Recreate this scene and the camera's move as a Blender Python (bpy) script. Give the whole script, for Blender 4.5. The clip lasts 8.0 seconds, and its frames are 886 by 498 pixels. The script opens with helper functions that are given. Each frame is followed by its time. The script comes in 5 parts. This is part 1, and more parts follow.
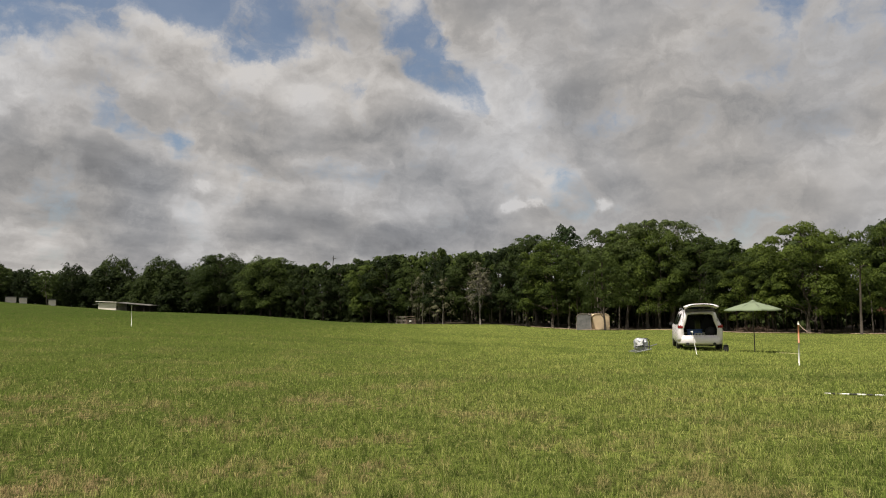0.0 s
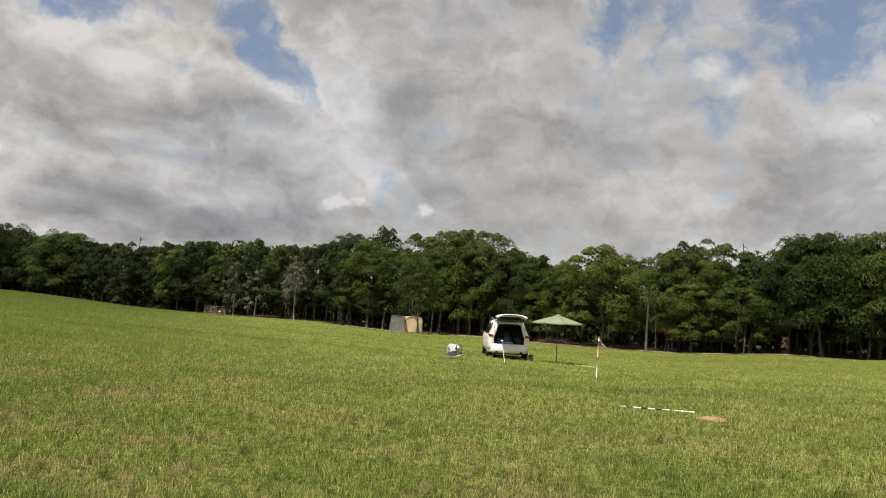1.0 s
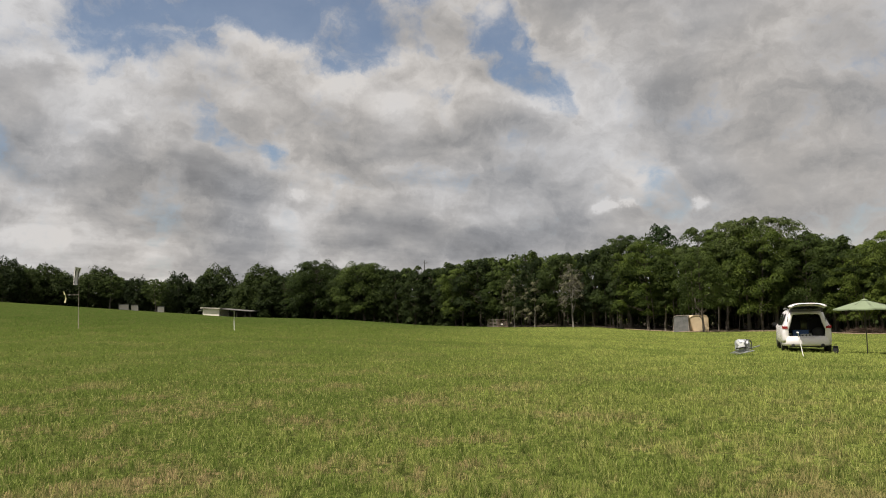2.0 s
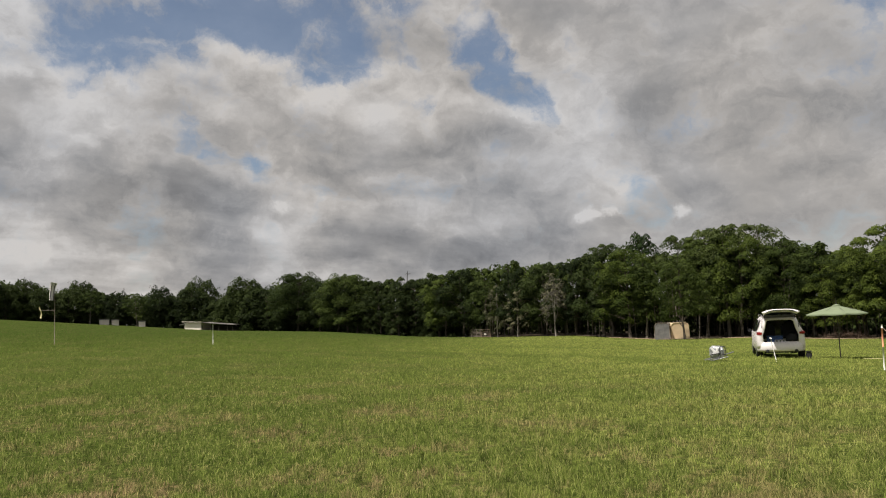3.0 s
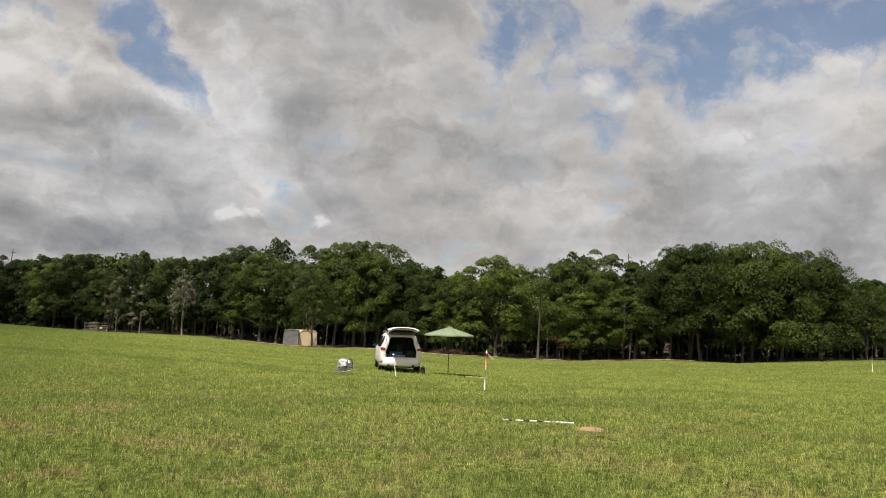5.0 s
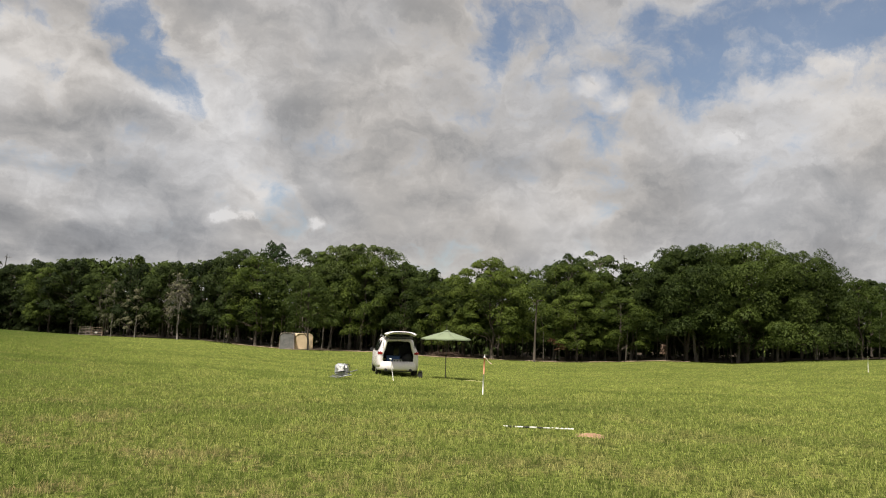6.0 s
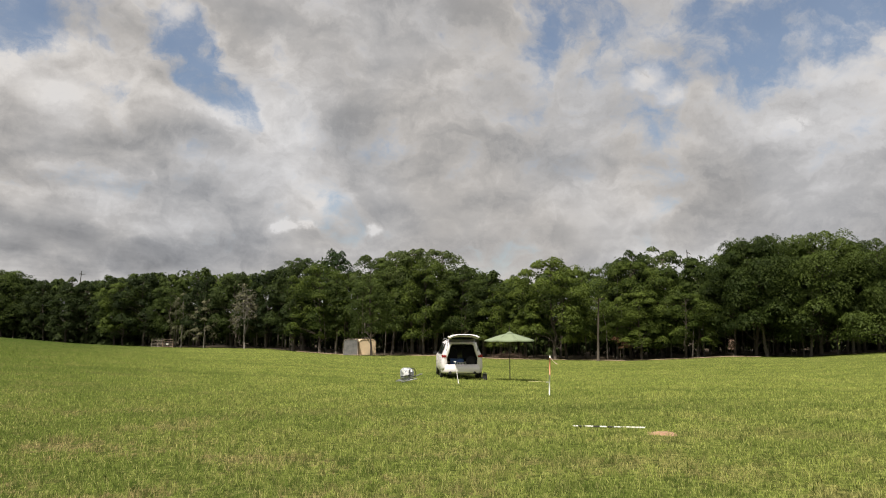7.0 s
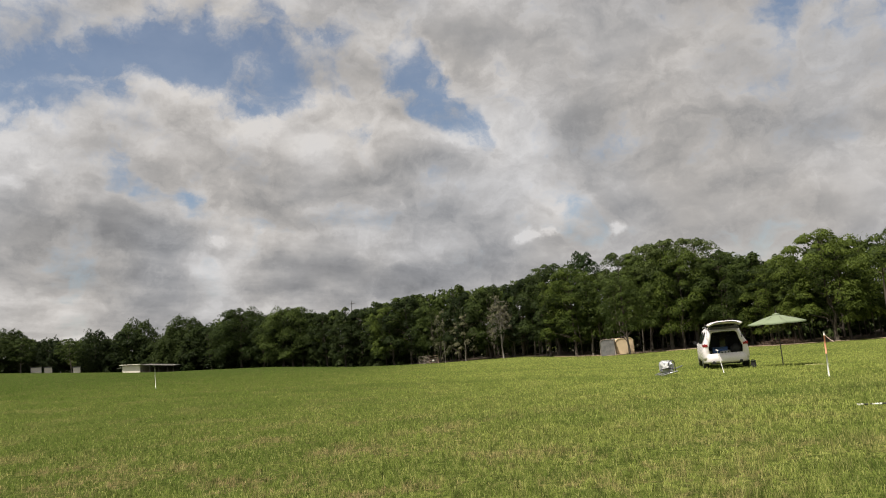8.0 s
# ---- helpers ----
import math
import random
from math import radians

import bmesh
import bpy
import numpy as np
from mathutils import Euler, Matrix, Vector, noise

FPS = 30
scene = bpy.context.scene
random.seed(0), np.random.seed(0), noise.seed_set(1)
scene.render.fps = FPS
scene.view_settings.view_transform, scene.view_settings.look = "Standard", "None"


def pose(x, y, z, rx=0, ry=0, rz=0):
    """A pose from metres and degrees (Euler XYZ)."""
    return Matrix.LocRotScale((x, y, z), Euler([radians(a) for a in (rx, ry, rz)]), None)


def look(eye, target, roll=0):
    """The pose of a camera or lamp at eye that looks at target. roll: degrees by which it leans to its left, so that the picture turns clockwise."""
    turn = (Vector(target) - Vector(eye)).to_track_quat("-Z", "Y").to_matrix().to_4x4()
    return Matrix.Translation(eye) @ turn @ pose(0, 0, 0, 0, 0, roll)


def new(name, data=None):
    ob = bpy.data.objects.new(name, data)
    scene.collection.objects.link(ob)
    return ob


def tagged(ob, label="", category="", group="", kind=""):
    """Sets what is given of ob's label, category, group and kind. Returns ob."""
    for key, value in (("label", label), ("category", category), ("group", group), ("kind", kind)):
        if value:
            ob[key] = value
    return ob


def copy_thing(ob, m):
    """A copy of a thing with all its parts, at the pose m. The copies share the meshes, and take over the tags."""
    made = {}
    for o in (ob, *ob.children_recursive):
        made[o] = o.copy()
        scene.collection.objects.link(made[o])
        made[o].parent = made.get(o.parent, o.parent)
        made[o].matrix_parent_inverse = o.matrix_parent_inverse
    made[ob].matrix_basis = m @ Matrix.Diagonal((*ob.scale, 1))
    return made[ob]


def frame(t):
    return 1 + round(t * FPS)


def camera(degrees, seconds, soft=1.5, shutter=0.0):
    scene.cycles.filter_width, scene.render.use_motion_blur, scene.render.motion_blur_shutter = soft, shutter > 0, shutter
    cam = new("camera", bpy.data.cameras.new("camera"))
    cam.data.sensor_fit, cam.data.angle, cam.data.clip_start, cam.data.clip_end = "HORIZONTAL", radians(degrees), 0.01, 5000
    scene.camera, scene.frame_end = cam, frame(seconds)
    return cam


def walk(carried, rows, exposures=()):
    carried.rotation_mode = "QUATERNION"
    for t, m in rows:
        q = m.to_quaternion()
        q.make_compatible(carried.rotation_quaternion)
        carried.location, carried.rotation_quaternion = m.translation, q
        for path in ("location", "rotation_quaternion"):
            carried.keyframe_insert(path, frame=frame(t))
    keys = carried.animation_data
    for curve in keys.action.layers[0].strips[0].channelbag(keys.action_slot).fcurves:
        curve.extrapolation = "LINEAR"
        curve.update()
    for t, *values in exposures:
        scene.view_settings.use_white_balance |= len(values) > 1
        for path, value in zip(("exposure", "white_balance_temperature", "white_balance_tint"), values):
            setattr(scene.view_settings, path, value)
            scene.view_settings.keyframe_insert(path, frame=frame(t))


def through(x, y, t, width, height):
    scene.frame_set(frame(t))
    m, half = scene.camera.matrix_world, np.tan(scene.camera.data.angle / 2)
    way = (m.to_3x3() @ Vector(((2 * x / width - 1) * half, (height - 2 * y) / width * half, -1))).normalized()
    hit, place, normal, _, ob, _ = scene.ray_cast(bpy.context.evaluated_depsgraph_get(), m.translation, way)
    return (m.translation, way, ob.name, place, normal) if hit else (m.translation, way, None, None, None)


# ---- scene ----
# The camera stands in the field, held at head height, and turns to and fro.
cam = camera(60.0, 8.0, soft=1.05)
PATH = [
    (0.00, 0.010, -0.001, 1.582, 94.42, 0.83, -4.43),
    (0.20, -0.035, 0.040, 1.588, 94.49, -1.67, -11.51),
    (0.40, -0.067, 0.083, 1.607, 94.98, -3.38, -18.61),
    (0.50, -0.071, 0.098, 1.618, 95.20, -4.13, -21.32),
    (0.60, -0.093, 0.105, 1.621, 95.23, -3.99, -22.09),
    (0.80, -0.144, 0.123, 1.621, 94.92, -3.60, -20.66),
    (1.00, -0.176, 0.133, 1.620, 94.59, -3.13, -18.22),
    (1.50, -0.189, 0.011, 1.573, 94.40, -1.36, -8.88),
    (1.70, -0.110, -0.044, 1.563, 94.56, -0.39, -4.58),
    (1.97, -0.025, -0.063, 1.547, 94.78, 1.17, 1.63),
    (2.23, 0.087, -0.091, 1.534, 95.14, 2.73, 6.84),
    (2.50, 0.204, -0.122, 1.521, 95.49, 3.75, 9.33),
    (2.67, 0.266, -0.136, 1.512, 95.65, 3.75, 8.43),
    (2.80, 0.303, -0.145, 1.504, 95.69, 3.28, 6.02),
    (3.00, 0.282, -0.174, 1.531, 95.57, 2.13, 1.24),
    (3.50, 0.083, -0.178, 1.574, 95.46, -0.34, -11.63),
    (3.80, 0.098, -0.064, 1.640, 95.78, -2.41, -20.36),
    (4.00, 0.124, -0.014, 1.658, 95.92, -2.61, -23.86),
    (4.20, 0.111, 0.016, 1.685, 95.87, -2.54, -24.94),
    (4.50, 0.123, 0.054, 1.689, 95.84, -2.38, -25.07),
    (4.70, 0.088, 0.071, 1.711, 95.81, -2.30, -25.38),
    (5.07, 0.070, 0.090, 1.749, 95.72, -2.07, -25.93),
    (5.43, 0.041, 0.132, 1.810, 95.66, -1.80, -26.29),
    (5.80, 0.024, 0.152, 1.848, 95.76, -1.73, -26.30),
    (6.00, 0.028, 0.145, 1.831, 95.88, -1.77, -26.16),
    (6.50, -0.059, 0.147, 1.840, 96.22, -1.72, -25.65),
    (7.00, -0.102, 0.095, 1.826, 96.00, -0.04, -21.66),
    (7.50, -0.064, -0.054, 1.709, 95.97, 2.15, -14.16),
    (8.00, 0.066, -0.035, 1.645, 97.25, 5.33, -2.77),
]
walk(cam, [(row[0], pose(*row[1:])) for row in PATH], exposures=((0.0, 0.16), (0.5, 0.30), (1.0, 0.37), (1.5, 0.40), (1.7, 0.36), (2.8, 0.13), (3.5, 0.27), (4.2, 0.38), (7.0, 0.40), (8.0, 0.32)))

# ---- light ----
SUN_AZ, SUN_EL = -128.0, 60.0
EYE = 1.65


def heading(az, el=0.0):
    """Unit vector for a compass angle (degrees right of y) and a height angle."""
    a, e = radians(az), radians(el)
    return Vector((math.sin(a) * math.cos(e), math.cos(a) * math.cos(e), math.sin(e)))


sun = new("sun", bpy.data.lights.new("sun", "SUN"))
sun.data.energy, sun.data.angle, sun.data.color = 5.0, radians(0.6), (1.0, 0.93, 0.82)
sun.matrix_world = look(heading(SUN_AZ, SUN_EL) * 60, (0, 0, 0))


class Nodes:
    """A short way to write node trees."""

    def __init__(self, tree):
        self.tree = tree
        tree.nodes.clear()

    def add(self, kind):
        return self.tree.nodes.new(kind)

    def put(self, socket, value):
        if isinstance(value, bpy.types.NodeSocket):
            self.tree.links.new(value, socket)
        else:
            socket.default_value = value

    def math(self, op, a, b=0.0, c=0.0, clamp=False):
        node = self.add("ShaderNodeMath")
        node.operation, node.use_clamp = op, clamp
        for socket, value in zip(node.inputs, (a, b, c)):
            self.put(socket, value)
        return node.outputs[0]

    def vec(self, op, a, b=(0, 0, 0)):
        node = self.add("ShaderNodeVectorMath")
        node.operation = op
        self.put(node.inputs[0], a)
        if op == "SCALE":
            self.put(node.inputs[3], b)
        else:
            self.put(node.inputs[1], b)
        return node.outputs["Value" if op in ("DISTANCE", "LENGTH", "DOT_PRODUCT") else "Vector"]

    def noise(self, vector, scale, detail=4.0, rough=0.55, distortion=0.0, out="Fac"):
        node = self.add("ShaderNodeTexNoise")
        self.put(node.inputs["Vector"], vector)
        for key, value in (("Scale", scale), ("Detail", detail), ("Roughness", rough), ("Distortion", distortion)):
            node.inputs[key].default_value = value
        return node.outputs[out]

    def smooth(self, value, low, high, to_low=0.0, to_high=1.0):
        node = self.add("ShaderNodeMapRange")
        node.interpolation_type = "SMOOTHSTEP"
        for socket, v in zip(node.inputs, (value, low, high, to_low, to_high)):
            self.put(socket, v)
        return node.outputs[0]

    def ramp(self, value, stops):
        node = self.add("ShaderNodeValToRGB")
        self.put(node.inputs[0], value)
        marks = node.color_ramp.elements
        while len(marks) < len(stops):
            marks.new(0.5)
        for mark, (place, colour) in zip(marks, stops):
            mark.position, mark.color = place, (*colour, 1)
        return node.outputs[0]

    def mix(self, fac, a, b, blend="MIX"):
        node = self.add("ShaderNodeMix")
        node.data_type, node.blend_type = "RGBA", blend
        self.put(node.inputs[0], fac)
        for socket, value in ((node.inputs[6], a), (node.inputs[7], b)):
            self.put(socket, (*value, 1) if isinstance(value, tuple) and len(value) == 3 else value)
        return node.outputs[2]


# A sky of broken stratocumulus: grey and white cloud with blue gaps.
# Gaps: compass angle, height angle, radius, all in degrees.
GAPS = (
    (1.4, 21.5, 1.3), (2.6, 20.2, 1.3), (3.7, 18.7, 1.3), (4.8, 17.5, 1.2), (6.0, 16.5, 1.1), (7.2, 15.5, 0.8), (31.8, 21.6, 2.3), (34.4, 20.2, 2.5), (36.8, 15.6, 1.8), (39.5, 21.0, 2.1),
    (41.5, 18.8, 2.5), (43.7, 19.4, 2.3), (48.9, 21.9, 3.0), (53.2, 21.5, 2.5), (56.3, 21.7, 2.1), (13.4, 8.3, 1.4), (14.3, 7.9, 1.1), (-28.7, 22.3, 1.5), (-28.3, 19.5, 1.1), (-25.1, 18.4, 1.8),
    (-21.5, 20.1, 1.8), (-17.8, 22.1, 1.9), (-14.4, 22.4, 1.9), (-10.6, 20.6, 1.8), (-7.6, 19.5, 1.4), (-7.4, 22.8, 1.9), (-2.7, 22.4, 2.0), (2.8, 19.6, 1.9), (-19.1, 13.6, 0.9), (-17.7, 12.0, 0.8),
    (-15.1, 12.2, 1.0), (-34.6, 11.8, 1.9), (-24.5, 24.2, 1.9), (-24.6, 20.7, 1.3),
)
WHITE = (
    (11.7, 7.5, 0.5), (9.7, 7.5, 0.5), (10.6, 7.5, 0.3), (14.3, 7.2, 0.5), (16.3, 7.5, 0.5), (12.3, 9.2, 0.4), (36.8, 17.8, 1.0), (38.5, 16.5, 0.8), (47.0, 14.0, 0.5), (-27.3, 17.8, 0.7),
    (-24.4, 17.2, 0.7), (-13.1, 8.7, 0.5), (1.9, 22.2, 0.8),
)
BRIGHT = (
    (50.7, 16.0, 4.6), (-1.6, 14.9, 3.0), (19.4, 16.1, 3.0), (21.1, 18.6, 3.8), (52.1, 18.4, 2.5), (33.4, 8.2, 2.1), (10.2, 16.9, 2.5), (-25.2, 15.0, 3.0), (-28.4, 14.1, 2.1), (-2.7, 15.0, 4.2),
    (-8.6, 17.5, 3.0), (-11.6, 9.8, 2.1), (-1.9, 7.6, 1.9), (10.1, 12.3, 3.8), (-29.4, 6.9, 2.5), (-33.2, 20.5, 5.1), (-23.3, 14.0, 3.4),
)
DARK = (
    (-1.8, 8.5, 4.6), (4.0, 6.6, 3.8), (54.0, 7.7, 5.1), (41.1, 9.4, 3.8), (26.6, 9.1, 3.4), (28.6, 12.3, 3.0), (-32.5, 15.6, 3.0), (-22.3, 9.3, 4.6), (-20.2, 11.7, 3.4), (4.0, 7.4, 3.4),
    (-10.1, 13.7, 3.0), (-1.2, 11.5, 3.8), (-18.4, 6.7, 3.4), (-31.9, 10.2, 2.5), (-9.2, 6.8, 2.5), (20.0, 16.6, 6.3), (17.0, 12.6, 3.8),
)

world = bpy.data.worlds.new("sky")
scene.world = world
world.use_nodes = True
n = Nodes(world.node_tree)
ray = n.add("ShaderNodeTexCoord").outputs["Generated"]
sky = n.add("ShaderNodeTexSky")
sky.sky_type, sky.sun_disc, sky.sun_elevation, sky.sun_rotation = "NISHITA", False, radians(SUN_EL), radians(SUN_AZ)
sky.air_density, sky.dust_density = 1.0, 1.2


def deck_of(at):
    """Where a direction meets a flat cloud layer, drawn out along the cloud streets."""
    xyz = n.add("ShaderNodeSeparateXYZ")
    n.put(xyz.inputs[0], at)
    lift = n.math("ADD", n.math("MAXIMUM", xyz.outputs[2], 0.0), 0.16)
    x, y = n.math("DIVIDE", xyz.outputs[0], lift), n.math("DIVIDE", xyz.outputs[1], lift)
    street = heading(38.0)
    along = n.math("ADD", n.math("MULTIPLY", x, street.x), n.math("MULTIPLY", y, street.y))
    across = n.math("SUBTRACT", n.math("MULTIPLY", x, street.y), n.math("MULTIPLY", y, street.x))
    flat = n.add("ShaderNodeCombineXYZ")
    n.put(flat.inputs[0], n.math("MULTIPLY", along, 0.75))
    n.put(flat.inputs[1], across)
    return flat.outputs[0]


HALF = (0.5, 0.5, 0.5)
deck = deck_of(ray)
warp = n.vec("SUBTRACT", n.noise(deck, 1.2, 4.0, 0.55, 0.0, "Color"), HALF)
curl = n.vec("SUBTRACT", n.noise(ray, 9.0, 7.0, 0.62, 0.0, "Color"), HALF)
bent = n.vec("ADD", n.vec("ADD", ray, n.vec("SCALE", warp, 0.08)), n.vec("SCALE", curl, 0.075))
ragged = n.vec("ADD", n.vec("ADD", ray, n.vec("SCALE", warp, 0.03)), n.vec("SCALE", curl, 0.085))
close = n.vec("ADD", n.vec("ADD", ray, n.vec("SCALE", curl, 0.030)), n.vec("SCALE", n.vec("SUBTRACT", n.noise(ray, 45.0, 5.0, 0.6, 0.0, "Color"), HALF), 0.022))


def spots(places, grow, at=None, squash=1.0):
    """How strongly a direction lies within the given places, round or flattened."""
    total, press = None, (1, 1, squash)
    at = n.vec("MULTIPLY", at or bent, press)
    for az, el, size in places:
        near = n.smooth(n.vec("DISTANCE", at, tuple(a * b for a, b in zip(heading(az, el), press))), 0.0, radians(size) * grow, 1.0, 0.0)
        total = near if total is None else n.math("ADD", total, near)
    return n.math("MINIMUM", total, 1.0)


def depth(at, detail):
    """Cloud depth: the broad streets of the layer, with rounded heaps on them."""
    street = n.noise(n.vec("ADD", deck_of(at), n.vec("SCALE", warp, 0.45)), 1.15, detail, 0.50)
    heap = n.noise(n.vec("ADD", n.vec("MULTIPLY", at, (1, 1, 1.55)), n.vec("SCALE", curl, 0.045)), 6.5, detail, 0.52)
    return n.math("ADD", n.math("MULTIPLY", street, 0.5), n.math("MULTIPLY", heap, 0.5))


# The depth just above tells the lit tops from the shaded undersides.
thick = depth(ray, 8.0)
above = depth(n.vec("ADD", ray, (0, 0, 0.020)), 6.0)
wisps = n.noise(n.vec("ADD", n.vec("MULTIPLY", ray, (1, 1, 1.4)), n.vec("SCALE", curl, 0.12)), 14.0, 9.0, 0.60, 0.3)
side = n.add("ShaderNodeSeparateXYZ")
n.put(side.inputs[0], ray)
relief = n.smooth(side.outputs[0], 0.40, -0.10, 0.62, 1.10)
edge_light = n.math("MULTIPLY", n.math("MULTIPLY", n.math("SUBTRACT", thick, above), 2.3), relief)
gap = n.math("ADD", n.math("MULTIPLY", spots(GAPS, 2.3, ragged), 0.80), n.math("MULTIPLY", n.math("SUBTRACT", 0.5, thick), 2.6))
gap = n.math("ADD", gap, n.math("MULTIPLY", n.math("SUBTRACT", wisps, 0.5), 2.5))
lining = n.math("MULTIPLY", n.smooth(gap, -0.35, 0.30), 0.11)
gap = n.smooth(gap, 0.12, 1.05)
tone = n.math("ADD", n.math("ADD", 0.585, lining), edge_light)
tone = n.math("SUBTRACT", tone, n.math("MULTIPLY", n.math("MULTIPLY", n.math("SUBTRACT", thick, 0.5), 0.42), relief))
tone = n.math("ADD", tone, n.math("MULTIPLY", n.math("SUBTRACT", wisps, 0.5), 0.24))
tone = n.math("ADD", tone, n.math("MULTIPLY", spots(BRIGHT, 1.7), 0.12))
tone = n.math("ADD", tone, n.math("MULTIPLY", n.math("MULTIPLY", spots(WHITE, 2.4, close, 1.7), n.smooth(wisps, 0.38, 0.60)), 0.40))
tone = n.math("SUBTRACT", tone, n.math("MULTIPLY", spots(DARK, 1.8), 0.16))
cloud = n.ramp(tone, ((0.22, (0.222, 0.224, 0.231)), (0.42, (0.334, 0.331, 0.333)), (0.60, (0.466, 0.452, 0.443)), (0.86, (0.70, 0.680, 0.664))))
# Warmer where the sun gets through, cooler where the cloud is thick.
hue = n.smooth(n.noise(ray, 4.0, 3.0, 0.5), 0.36, 0.64)
cloud = n.mix(1.0, cloud, n.mix(hue, (0.980, 0.998, 1.030), (1.020, 1.000, 0.976)), "MULTIPLY")
clear = n.add("ShaderNodeBackground")
n.put(clear.inputs[0], sky.outputs[0])
clear.inputs[1].default_value = 0.080
cover = n.add("ShaderNodeBackground")
n.put(cover.inputs[0], cloud)
cover.inputs[1].default_value = 0.78
both = n.add("ShaderNodeMixShader")
n.put(both.inputs[0], n.math("MULTIPLY", n.math("MULTIPLY", gap, 0.86), n.math("SUBTRACT", 1.0, n.math("MULTIPLY", spots(WHITE, 2.2, close, 1.7), 0.85))))
n.put(both.inputs[1], cover.outputs[0])
n.put(both.inputs[2], clear.outputs[0])
n.put(n.add("ShaderNodeOutputWorld").inputs[0], both.outputs[0])


# ---- materials ----
def material(name, colour, rough=0.6, metal=0.0, other=None, scale=6.0, amount=0.6, bump=0.0, bump_scale=40.0, glow=None):
    """A surface whose colour drifts to another at two scales, with a fine relief."""
    mat = bpy.data.materials.new(name)
    mat.use_nodes = True
    m = Nodes(mat.node_tree)
    skin = m.add("ShaderNodeBsdfPrincipled")
    m.put(m.add("ShaderNodeOutputMaterial").inputs[0], skin.outputs[0])
    place = m.add("ShaderNodeTexCoord").outputs["Object"]
    if other is None:
        other = tuple(c * 0.78 for c in colour)
    coarse, grain = m.noise(place, scale, 3.0), m.noise(place, scale * 9, 3.0)
    fac = m.smooth(m.math("ADD", m.math("MULTIPLY", coarse, 0.6), m.math("MULTIPLY", grain, 0.4)), 0.35, 0.7, 0.0, amount)
    m.put(skin.inputs["Base Color"], m.mix(fac, colour, other))
    skin.inputs["Metallic"].default_value = metal
    m.put(skin.inputs["Roughness"], m.smooth(grain, 0.3, 0.7, max(rough - 0.06, 0.02), min(rough + 0.08, 1.0)))
    if bump:
        relief = m.add("ShaderNodeBump")
        relief.inputs["Strength"].default_value = bump
        relief.inputs["Distance"].default_value = 0.02
        m.put(relief.inputs["Height"], m.noise(place, bump_scale, 4.0))
        m.put(skin.inputs["Normal"], relief.outputs[0])
    if glow:
        skin.inputs["Emission Color"].default_value, skin.inputs["Emission Strength"].default_value = (*glow, 1), 1.0
    return mat


def leaf_material(name, dark, light, dry, through=0.35):
    """Foliage: colour by tree and by leaf, with light coming through."""
    mat = bpy.data.materials.new(name)
    mat.use_nodes = True
    m = Nodes(mat.node_tree)
    leaf = m.add("ShaderNodeNewGeometry").outputs["Random Per Island"]
    tree = m.add("ShaderNodeObjectInfo").outputs["Random"]
    spot = m.noise(m.add("ShaderNodeTexCoord").outputs["Object"], 0.55, 2.0)
    fac = m.math("ADD", m.math("MULTIPLY", leaf, 0.12), m.math("ADD", m.math("MULTIPLY", tree, 0.56), m.math("MULTIPLY", m.smooth(spot, 0.3, 0.7), 0.45)))
    colour = m.mix(m.smooth(fac, 0.2, 1.0), dark, light)
    colour = m.mix(m.smooth(leaf, 0.95, 1.0, 0.0, 0.15), colour, dry)
    front, back = m.add("ShaderNodeBsdfPrincipled"), m.add("ShaderNodeBsdfTranslucent")
    front.inputs["Roughness"].default_value = 0.6
    front.inputs["Specular IOR Level"].default_value = 0.12
    m.put(front.inputs["Base Color"], colour)
    m.put(back.inputs["Color"], colour)
    mixed = m.add("ShaderNodeMixShader")
    mixed.inputs[0].default_value = through
    m.put(mixed.inputs[1], front.outputs[0])
    m.put(mixed.inputs[2], back.outputs[0])
    m.put(m.add("ShaderNodeOutputMaterial").inputs[0], mixed.outputs[0])
    return mat


